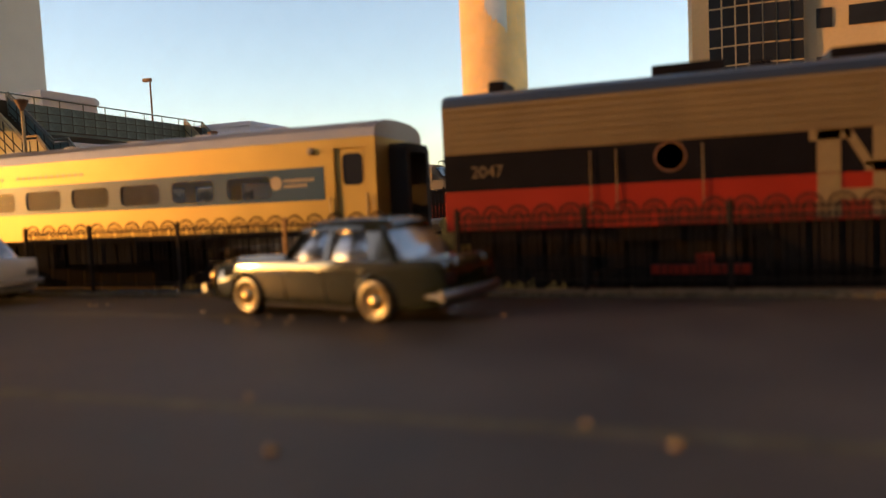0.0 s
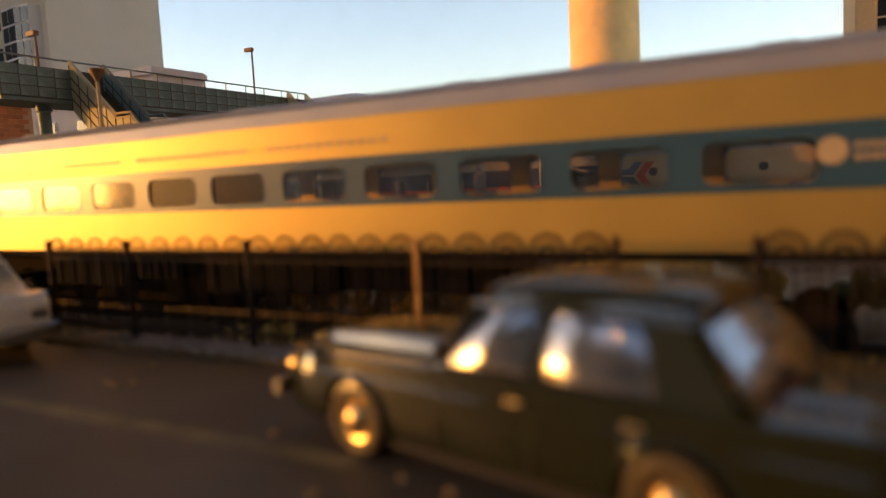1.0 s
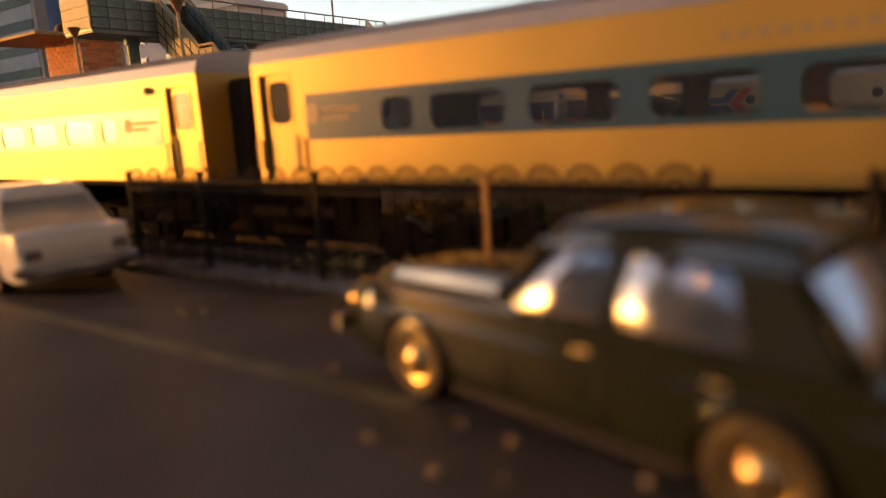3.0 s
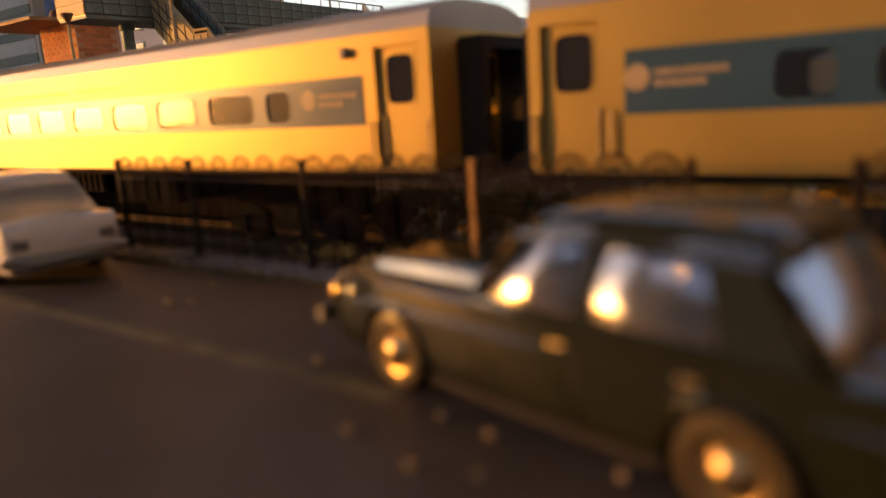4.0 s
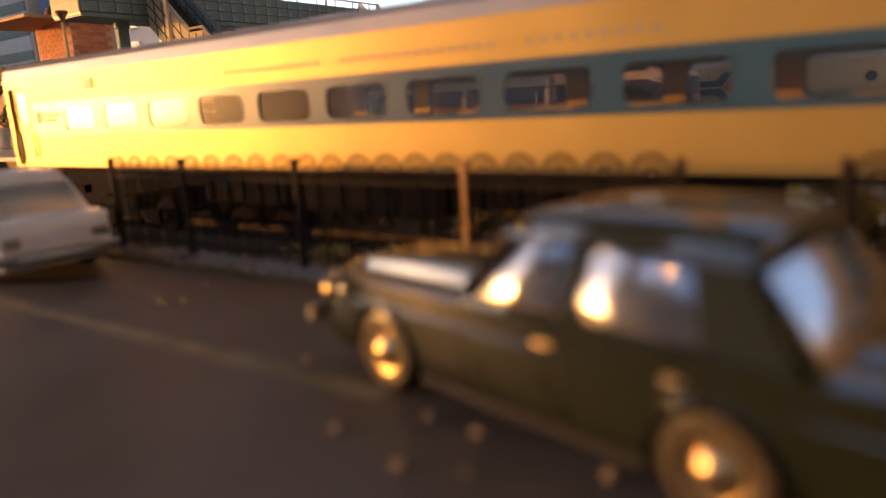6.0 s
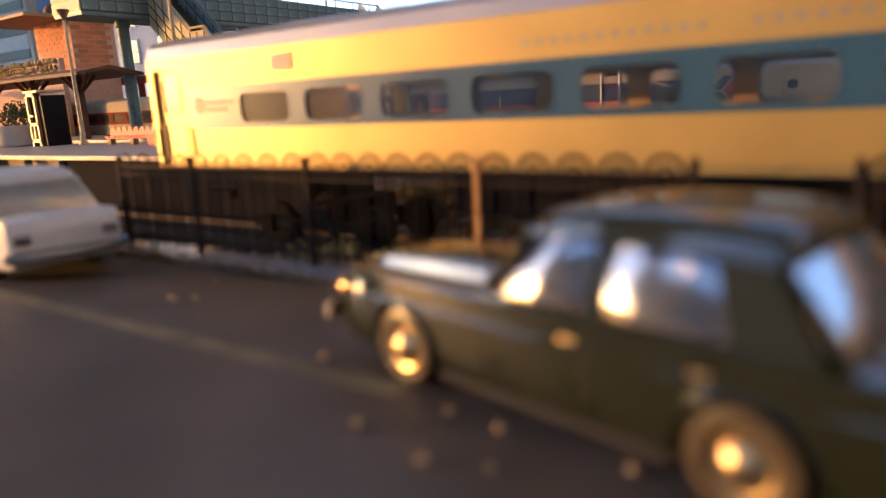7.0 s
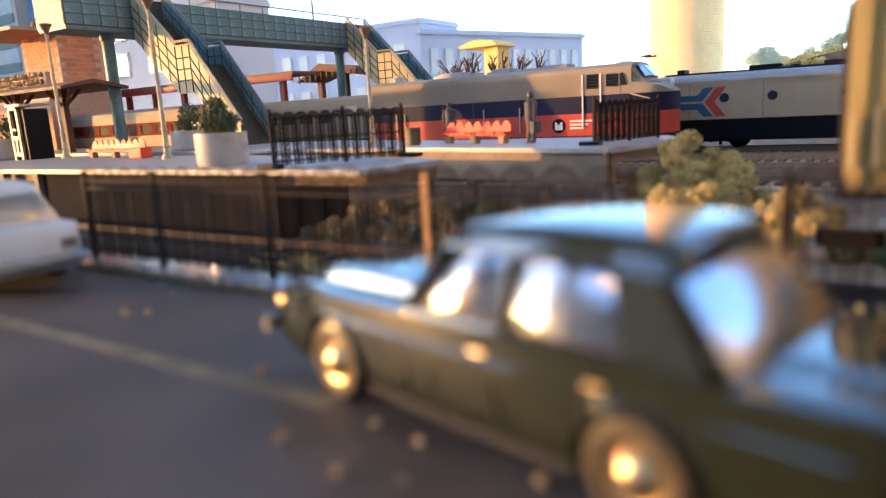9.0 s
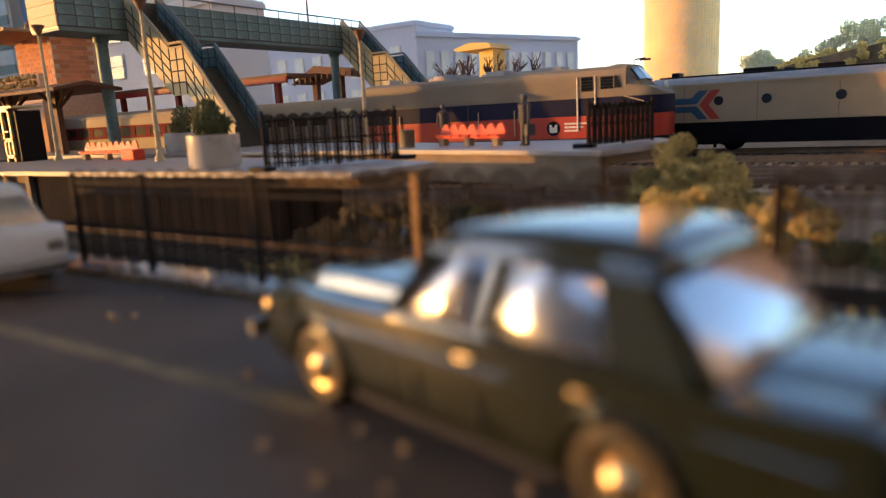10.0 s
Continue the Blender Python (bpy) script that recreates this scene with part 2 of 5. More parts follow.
M["planter"] = material("concrete_planter", (0.50, 0.45, 0.37), 0.3, vary=0.2, grain=1.5, coat=0.5)
M["leaf"] = material("dark_foliage", (0.08, 0.10, 0.035), 0.8, vary=0.5, grain=3)
M["scrub"] = material("brown_scrub", (0.17, 0.135, 0.065), 0.9, vary=0.5, grain=2.5)
M["lichen"] = material("olive_lichen", (0.47, 0.36, 0.12), 0.9, vary=0.5, grain=2.5)
# very pale olive: the sunlight that misses the slope is in the colour
M["hill_leaf"] = material("hill_foliage_sun_tone", (0.72, 0.60, 0.22), 0.9, vary=0.45, grain=0.6)
M["bark"] = material("bark", (0.10, 0.055, 0.04), 0.9, vary=0.3)
M["figure"] = material("painted_figurine", (0.055, 0.05, 0.055), 0.7, vary=0.75, grain=2)
M["maroon"] = material("maroon_band", (0.16, 0.022, 0.018), 0.8, vary=0.12, spec=0.08)
M["backdrop_wall"] = material("grey_blue_wall", (0.64, 0.66, 0.78), 0.8, vary=0.06, grain=0.1, fine=2)
M["pale_house"] = material("pale_house_wall", (0.66, 0.62, 0.64), 0.8, vary=0.08, grain=0.1, fine=2)
M["pale_pane"] = material("pale_blind_pane", (0.78, 0.80, 0.78), 0.35, vary=0.12, grain=0.2, fine=1)
M["dark_pane"] = material("dark_pane", (0.02, 0.022, 0.028), 0.15, vary=0.2, grain=0.2, spec=0.35)
M["coach_pane"] = material("dull_coach_pane", (0.02, 0.018, 0.018), 0.6, vary=0.2, spec=0.08)
# cream wall turned tan, so that the colour holds the low sun
M["gold_lit_wall"] = material("tower_wall_gold_lit", (0.56, 0.42, 0.25), 0.8, vary=0.08, grain=0.1, fine=2)
M["cream_wall"] = material("cream_wall", (0.68, 0.60, 0.50), 0.8, vary=0.06, grain=0.1, fine=2)
M["frame_white"] = material("white_window_frame", (0.78, 0.77, 0.76), 0.5, vary=0.03, grain=0.05, fine=1)
M["room_wall"] = material("room_wall", (0.44, 0.44, 0.45), 0.8, vary=0.05, grain=0.02, fine=0.6)
M["ceiling_white"] = material("ceiling_white", (0.82, 0.82, 0.83), 0.9, vary=0.02, grain=0.02, fine=0.6)
# strong orange base colour makes up for stronger sunlight on the column outdoors
M["column"] = material("column_sun_glow", (0.95, 0.52, 0.15), 0.8, vary=0.22, grain=0.06, fine=0.5, bump=0.5)
M["column_patch"] = material("bare_patch", (0.70, 0.66, 0.60), 0.8, vary=0.1, grain=0.1, fine=1)
M["garden"] = material("garden_ground", (0.22, 0.20, 0.12), 0.9, vary=0.4, grain=0.01, fine=0.2)
M["carpet"] = material("room_floor", (0.22, 0.19, 0.16), 0.9, vary=0.2, grain=0.05, fine=1)
M["mesh_wire"] = material("screen_wire", (0.45, 0.45, 0.45), 0.6, vary=0.1, grain=0.1)
M["green_floor"] = material("green_spandrel", (0.30, 0.36, 0.33), 0.5, vary=0.1, grain=0.1)
M["clear"] = glass("clear_window", (0.98, 0.965, 0.94), 0.08, 0.8)
M["car_glass"] = glass("car_window", (0.94, 0.95, 0.97), 0.15, 0.52)
M["car_glass"].node_tree.nodes["Glossy BSDF"].inputs["Color"].default_value = (0.31, 0.32, 0.345, 1)
M["rear_glass"] = glass("rear_car_window", (0.94, 0.95, 0.97), 0.16, 0.40)
M["aged_white"] = material("aged_white_print", (0.40, 0.32, 0.22), 0.55, vary=0.15)
# opaque and glossy, for the added sheet that reflects sky inside the cars
M["insert"] = material("pale_reflector_sheet", (0.48, 0.46, 0.44), 0.38, 0.0, vary=0.15, grain=1.2, bump=0.01, fine=3, coat=0.2)
# moulded panes are wavy
wave_nodes, wave_links = M["car_glass"].node_tree.nodes, M["car_glass"].node_tree.links
wave, wave_bump, wave_at = wave_nodes.new("ShaderNodeTexNoise"), wave_nodes.new("ShaderNodeBump"), wave_nodes.new("ShaderNodeTexCoord")
wave.inputs["Scale"].default_value, wave.inputs["Detail"].default_value = 260, 1
wave_bump.inputs["Strength"].default_value, wave_bump.inputs["Distance"].default_value = 0.7, 0.03 * U
wave_links.new(wave_at.outputs["Object"], wave.inputs["Vector"])
wave_links.new(wave.outputs["Fac"], wave_bump.inputs["Height"])
wave_links.new(wave_bump.outputs[0], wave_nodes["Glossy BSDF"].inputs["Normal"])
M["ruby"] = material("red_lens", (0.05, 0.010, 0.008), 0.3, vary=0.05)
M["sky_board"] = material("painted_sky_board", (0.30, 0.42, 0.70), 0.9, vary=0.4, grain=0.02, fine=0.12)

# ---- the room ----
RX0, RX1, RY0, RY1, RZ0, RZ1 = -420.0, 300.0, -300.0, 232.0, -95.0, 340.0


def wall(name, axis, at, thick, a0, a1, hole, mat, label):
    """A wall with one opening; axis: the one that it stands across. hole: a0, a1, z0, z1."""
    h0, h1, z0, z1 = hole
    bm = B()
    def slab(p, q, r, s):
        if axis == "y":
            box(bm, p, q, at, at + thick, r, s)
        else:
            box(bm, at, at + thick, p, q, r, s)
    slab(a0, h0, RZ0, RZ1), slab(h1, a1, RZ0, RZ1), slab(h0, h1, RZ0, z0), slab(h0, h1, z1, RZ1)
    return solid(name, bm, mat, label, "wall", "structure")


# window head and ceiling are raised, out of view, for more sky light
WX0, WX1, WZ0, WZ1 = -285.0, 285.0, -8.0, 330.0
wall("wall_north", "y", 218, 14, RX0, RX1, (WX0, WX1, WZ0, WZ1), M["cream_wall"], "plain painted room wall round the wide window")
# unseen wall; the opening's edges decide which parts the sun reaches
wall("wall_west", "x", RX0, 12, RY0, 218, (-296, -119, -5, 300), M["room_wall"], "unseen room wall, its opening sized to shape the low sunlight")
# unseen wall; its high opening is added to let in fill light
wall("wall_south", "y", RY0 - 12, 12, RX0, RX1, (-300, 200, 170, 310), M["room_wall"], "unseen room wall with an opening added for fill light behind the layout")
bm = B()
box(bm, RX1, RX1 + 12, RY0, 218, RZ0, RZ1)
solid("wall_east", bm, M["room_wall"], "plain painted room wall", "wall", "structure")
bm = B()
box(bm, RX0, RX1, RY0, RY1, RZ1, RZ1 + 10)
solid("ceiling", bm, M["ceiling_white"], "plain painted ceiling of the room", "ceiling", "structure")
bm = B()
box(bm, RX0, RX1, RY0, RY1, RZ0 - 10, RZ0)
solid("floor", bm, M["carpet"], "dark carpeted floor of the room", "floor", "structure")
# outdoor ground out of view, added to bounce light up to the ceiling
bm = B()
box(bm, -9000, 9000, -9000, 9000, RZ0 - 25, RZ0 - 11)
solid("garden_ground", bm, M["garden"], "unseen ground outside the house, added to bounce daylight indoors", "ground", "structure")
win = thing("window_1", "wide window with white frame and insect screen", "window", kind="structure")
bm = B()
box(bm, WX0, WX0 + 8, 214, 233, WZ0, WZ1, 0.6), box(bm, WX0 + 8.01, WX0 + 14, 220, 231, WZ0, WZ1, 0.6)
part("window_jamb", bm, M["frame_white"], win)
bm = B()
box(bm, WX0 - 15, WX0 - 1, 210, 217.6, WZ0 - 8, WZ1 + 10, 0.6)
part("window_casing", bm, M["frame_white"], win)
bm = B()
box(bm, WX1 - 10, WX1, 214, 230, WZ0, WZ1, 0.6)
part("window_jamb", bm, M["frame_white"], win)
bm = B()
box(bm, WX0 + 14, WX1 - 10, 204, 230, WZ0, WZ0 + 3, 0.6)
part("window_sill", bm, M["frame_white"], win)
bm = B()
box(bm, WX0 + 14, WX1 - 10, 214, 230, WZ1 - 8, WZ1, 0.6)
part("window_head", bm, M["frame_white"], win)
# insect screen of real fine wires
bm = B()
x = WX0 + 14
while x < WX1 - 10:
    box(bm, x, x + 0.13, 226, 226.03, WZ0 + 3, WZ1 - 8)
    x += 0.8
z = WZ0 + 3
while z < WZ1 - 8:
    box(bm, WX0 + 14, WX1 - 10, 226.03, 226.06, z, z + 0.13)
    z += 0.8
scr = part("insect_screen", bm, M["mesh_wire"], win, "fine grey insect screen")
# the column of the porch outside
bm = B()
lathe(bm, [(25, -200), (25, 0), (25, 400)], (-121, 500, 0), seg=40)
column = thing("porch_column", "round plastered porch column, the evening sun's glow put into its orange colour", "column")
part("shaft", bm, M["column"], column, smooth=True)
bm = B()
ragged = random.Random(8)
pts = [(radians(-88 + 36 * k / 12), 141 - 14 * (k / 12) + ragged.uniform(-3, 3)) for k in range(13)]
for (a0, z0), (a1, z1) in zip(pts, pts[1:]):
    q = [(-121 + 25.2 * math.cos(a), 500 + 25.2 * math.sin(a), z) for a, z in ((a0, z0), (a1, z1), (a1, 168), (a0, 168))]
    o = [(-121 + (p[0] + 121) * 0.985, 500 + (p[1] - 500) * 0.985, p[2]) for p in q]
    vs = [bm.verts.new(p) for p in q + o]
    for f in ((0, 1, 2, 3), (7, 6, 5, 4), (0, 4, 5, 1), (1, 5, 6, 2), (2, 6, 7, 3), (3, 7, 4, 0)):
        bm.faces.new([vs[i] for i in f])
part("bare_patch", bm, M["column_patch"], column, "torn white bare patch")

# ---- the layout: road, verge, embankment, tracks ----
rng = random.Random(5)
ZP = 1.28          # platform top
ZR = -0.42         # rail top
YT = 4.0           # middle of the front track
bm = B()
prism(bm, [(-70, -1.0), (-70, 0), (-0.62, 0), (-0.55, -0.03), (-0.55, -1.0)], -75, 75)
solid("road", bm, M["asphalt"], "dark worn asphalt road of the model layout", "road", "structure")
bm = B()
prism(bm, [(-0.549, -1), (-0.549, 0.03), (-0.50, 0.05), (0.42, 0.05), (0.5, 0.0), (1.3, -0.85), (160, -0.95), (160, -1.6), (-0.549, -1.6)], -300, 120)
solid("ground", bm, M["earth"], "dark earth and ballast ground of the layout", "ground", "structure")
bm = B()
prism(bm, [(-0.5, 0.052), (-0.5, 0.075), (0.36, 0.075), (0.36, 0.052)], -40, 2.6)
solid("pavement", bm, M["pavement"], "narrow smooth grey footpath along the fence", "pavement", "structure")
bm = B()
box(bm, -75, 75, -70, 0.4, -1.4, -1.001), box(bm, -300, 120, -70, 160, -6, -1.61)
solid("layout_board", bm, M["timber"], "timber board that carries the model layout", "table", "structure")
bm = B()
for x0, x1, y, w in ((-30, 1.3, -3.15, 0.13), (-10, 30, -8.5, 0.12)):
    x = x0
    while x < x1:
        w2 = w * rng.uniform(0.8, 1.1)
        box(bm, x, x + 0.6, y - w2, y + w2, 0.001, 0.006)
        x += 0.6
solid("road_line", bm, M["line"], "faded yellow line painted on the asphalt", "road marking", "structure")
# pebbles
for i, (x, y, r) in enumerate(((0.55, -2.88, 0.06), (-2.94, -2.24, 0.055), (-3.2, -2.15, 0.05), (-2.85, -2.0, 0.045), (1.9, -3.9, 0.05), (2.7, -4.1, 0.055), (5.4, -8.2, 0.05), (9.0, -8.4, 0.05), (3.2, -3.95, 0.04), (-3.4, -1.2, 0.04), (6.9, -2.9, 0.05), (0.2, -1.3, 0.04), (2.44, -3.32, 0.045), (2.98, -3.42, 0.055), (4.10, -3.50, 0.06), (6.57, -9.58, 0.06), (9.75, -8.78, 0.06))):
    bm = B()
    bmesh.ops.create_icosphere(bm, subdivisions=1, radius=r)
    for v in bm.verts:
        v.co *= rng.uniform(0.75, 1.15)
        v.co.z *= 0.75
    solid("pebble", bm, M["pebble"], "small pale pebble lying on the asphalt", "pebble", group="pebbles on the road", at=(x, y, r * 0.6))
# ragged dry grass along the road's edge
bm = B()
for i in range(2600):
    x = rng.uniform(-16, 16)
    y = -0.52 + rng.gauss(0, 0.10)
    clump(bm, (x, y, 0.04), (0.05, 0.05, 0.05), 1, 0.055, rng)
solid("verge_grass", bm, M["grass"], "ragged dry brown grass along the road edge", "grass", "stuff")
bm = B()
for i in range(3200):
    x, y = rng.uniform(-14, 12), rng.uniform(0.5, 2.2)
    z = max(-0.85, 0.0 - (y - 0.5) * 1.06)
    clump(bm, (x, y, z + 0.03), (0.06, 0.06, 0.05), 1, 0.07, rng)
solid("bank_scrub", bm, M["earth"], "dark scrub on the railway bank", "scrub", "stuff")
bm = B()
for i in range(420):
    x, y = rng.choice((-3.6, -2.6, -0.4, 0.3, 1.0, 2.0, -1.4, 3.4, 5.0, 6.5)) + rng.gauss(0, 0.6), rng.uniform(0.8, 2.1)
    clump(bm, (x, y, -0.55 + rng.uniform(0, 0.55)), (0.12, 0.1, 0.12), 5, 0.07, rng)
solid("bank_weeds", bm, M["lichen"], "grey green weeds on the bank behind the fence", "weeds", "stuff")


def track(y, x0, x1, zr, shaded=""):
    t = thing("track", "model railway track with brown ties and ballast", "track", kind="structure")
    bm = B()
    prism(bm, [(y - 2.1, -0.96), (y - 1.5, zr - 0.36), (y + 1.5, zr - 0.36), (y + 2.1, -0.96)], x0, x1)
    part("ballast", bm, M["shaded_ballast" if shaded else "ballast"], t)
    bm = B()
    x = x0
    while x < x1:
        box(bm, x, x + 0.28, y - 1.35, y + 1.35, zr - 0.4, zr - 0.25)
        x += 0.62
    tagged(part("tie", bm, M["shaded_ballast" if shaded else "tie"], t), kind="stuff")
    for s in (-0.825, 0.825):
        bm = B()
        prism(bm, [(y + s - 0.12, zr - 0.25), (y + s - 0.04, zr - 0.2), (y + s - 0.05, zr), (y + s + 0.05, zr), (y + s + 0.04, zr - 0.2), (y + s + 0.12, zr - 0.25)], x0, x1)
        part("rail", bm, M["shaded_rail" if shaded else "rail"], t)
    return t


# the front track gets the colours darkened as shade
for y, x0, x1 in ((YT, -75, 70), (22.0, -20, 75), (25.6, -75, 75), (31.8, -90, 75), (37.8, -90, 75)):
    track(y, x0, x1, ZR, "shaded" if y == YT else "")


# ---- the bow-topped fence between road and track ----
def bow_fence(label, posts, spans, top, foot, pitch, y=0.0, r=0.045, bar=0.023, mat="fence", odd=None, group="", at=(0, 0, 0), turn=0.0, rails=(0.92, 0.83, 0.12), hoop=0.84):
    f = thing("fence", label, "fence", at=at, turn=turn, group=group)
    for i, x in enumerate(posts):
        bm = B()
        m = M["bronze"] if odd == i else M[mat]
        box(bm, x - r, x + r, y - r, y + r, foot, top, 0.01)
        bmesh.ops.create_icosphere(bm, subdivisions=1, radius=r * 1.25, matrix=Matrix.Translation((x, y, top + r * 0.6)))
        part("post", bm, m, f, "bare brass fence post" if odd == i else "")
    h = top - foot
    R = pitch * hoop / 2
    hoop_mes = []
    for outer, n in ((R, 12), (R * 0.45, 8)):
        bm = B()
        rings = []
        for k in range(n + 1):
            a = math.pi * k / n
            rings.append([((outer + bar * 1.2 * math.cos(q)) * math.cos(a), bar * 1.2 * math.sin(q), (outer + bar * 1.2 * math.cos(q)) * math.sin(a)) for q in [2 * math.pi * w / 6 for w in range(6)]])
        loft(bm, rings)
        hoop_mes.append(mesh_of("hoop", bm, M[mat]))
    zt = foot + h * rails[0]
    bm = B()
    rod(bm, (0, 0, foot + 0.05), (0, 0, zt), bar, seg=5, caps=False)
    bar_me = mesh_of("bar", bm, M[mat])
    for a, b in spans:
        bm = B()
        for k in rails:
            box(bm, a, b, y - 0.02, y + 0.02, foot + h * k - 0.025, foot + h * k + 0.025)
        part("rail", bm, M[mat], f)
        n = max(1, round((b - a) / pitch))
        p = (b - a) / n
        for i in range(n):
            xc = a + (i + 0.5) * p
            for me in hoop_mes:
                piece("hoop", me, f, (xc, y, zt))
            for s in (-R, -R * 0.45, R * 0.45, R):
                piece("bar", bar_me, f, (xc + s, y, 0))
    return f


FOOT, TOP = 0.07, 1.80
bow_fence("dark bow-topped iron fence along the road", [-7.68, -5.35, -2.4, 0.79, 3.6], [(-7.68, -5.35), (-5.35, -2.4), (-2.4, 0.79), (0.79, 3.55)], TOP, FOOT, 0.54, odd=3, group="fences beside the track")
bow_fence("dark bow-topped iron fence along the road", [5.17, 7.95, 10.75, 13.5], [(5.17, 7.95), (7.95, 10.75), (10.75, 13.5)], TOP, FOOT, 0.54, group="fences beside the track")


# ---- rolling stock ----
def coach_shell(bm, x0, x1, hw, z0, z1, holes, y, t=0.06):
    """One connected side wall with openings. holes: x0, x1, z0, z1."""
    sg = -1 if y < 0 else 1
    xs = sorted({x0, x1, *[h[0] for h in holes], *[h[1] for h in holes]})
    zs = sorted({z0, z1, *[h[2] for h in holes], *[h[3] for h in holes]})
    full = {}
    for i in range(len(xs) - 1):
        for j in range(len(zs) - 1):
            cx, cz = (xs[i] + xs[i + 1]) / 2, (zs[j] + zs[j + 1]) / 2
            full[i, j] = not any(a < cx < b and c < cz < d for a, b, c, d in holes)
    vs = {}
    def v(i, j, k):
        if (i, j, k) not in vs:
            vs[i, j, k] = bm.verts.new((xs[i], y - sg * t * k, zs[j]))
        return vs[i, j, k]
    for (i, j), on in full.items():
        if not on:
            continue
        for k in (0, 1):
            bm.faces.new((v(i, j, k), v(i + 1, j, k), v(i + 1, j + 1, k), v(i, j + 1, k)))
        for di, dj, p, q in ((-1, 0, (i, j), (i, j + 1)), (1, 0, (i + 1, j), (i + 1, j + 1)), (0, -1, (i, j), (i + 1, j)), (0, 1, (i, j + 1), (i + 1, j + 1))):
            if not full.get((i + di, j + dj)):
                bm.faces.new((v(*p, 0), v(*q, 0), v(*q, 1), v(*p, 1)))


def roof_outline(hw, ze, zt, n=10, lip=0.0):
    out = [(-hw - lip, ze)]
    for k in range(n + 1):
        a = math.pi * (1 - k / n)
        c = math.cos(a)
        out.append(((hw) * (abs(c) ** 0.75) * (1 if c > 0 else -1), ze + (zt - ze) * max(0.0, math.sin(a)) ** 0.62 + 0.001))
    out.append((hw + lip, ze))
    return out


def bogie(parent, xc, zr, wheel=0.46, base=2.9):
    b = B()
    for s in (-1, 1):
        box(b, xc - 1.9, xc + 1.9, s * 1.15 - 0.1, s * 1.15 + 0.1, zr + 0.38, zr + 0.62, 0.03)
        for d in (-0.55, 0.55):
            rod(b, (xc + d, s * 1.2, zr + 0.2), (xc + d, s * 1.2, zr + 0.6), 0.1, seg=8)
        for d in (-base / 2, base / 2):
            box(b, xc + d - 0.2, xc + d + 0.2, s * 1.2 - 0.12, s * 1.2 + 0.12, zr + 0.28, zr + 0.68, 0.03)
    box(b, xc - 0.4, xc + 0.4, -1.2, 1.2, zr + 0.4, zr + 0.95)
    g = part("bogie", b, M["underframe"], parent)
    for d in (-base / 2, base / 2):
        b = B()
        for s in (-0.8, 0.8):
            lathe(b, [(0.1, s - 0.14), (wheel, s - 0.14), (wheel * 1.06, s), (wheel * 0.95, s + 0.1), (0.1, s + 0.1)], (xc + d, 0, zr + wheel), "Y", 20)
        rod(b, (xc + d, -0.9, zr + wheel), (xc + d, 0.9, zr + wheel), 0.08)
        part("wheelset", b, M["underframe"], g)


def rounded_frame(x0, x1, z0, z1, edge, radius, ya, yb):
    """A window surround between two depths: square outside, round-cornered inside."""
    b = B()
    loops, inner, outer = [], [], []
    for cx, cz, sx, sz in ((x1, z1, 1, 1), (x0, z1, -1, 1), (x0, z0, -1, -1), (x1, z0, 1, -1)):
        a0 = {(1, 1): 0, (-1, 1): 90, (-1, -1): 180, (1, -1): 270}[sx, sz]
        ox, oz = cx - sx * (edge + radius), cz - sz * (edge + radius)
        for k in range(5):
            t = radians(a0 + 22.5 * k)
            inner.append((ox + radius * math.cos(t), oz + radius * math.sin(t)))
            e = (cx, oz) if k == 0 else (ox, cz) if k == 4 else (cx, cz)
            outer.append(e if k != 1 and k != 3 else (cx, (oz + cz) / 2) if (k == 1) == (sx * sz > 0) else ((ox + cx) / 2, cz))
            if k in (0, 4) and sx * sz < 0:
                outer[-1] = (ox, cz) if k == 0 else (cx, oz)
    n = len(inner)
    for ring in (inner, outer):
        loops.append([[b.verts.new((x, yy, z)) for x, z in ring] for yy in (ya, yb)])
    (ia, ib), (oa, ob) = loops
    for k in range(n):
        m = (k + 1) % n
        for q in ((ia[k], ia[m], oa[m], oa[k]), (ib[k], ib[m], ob[m], ob[k]), (ia[k], ia[m], ib[m], ib[k]), (oa[k], oa[m], ob[m], ob[k])):
            b.faces.new(q)
    return b


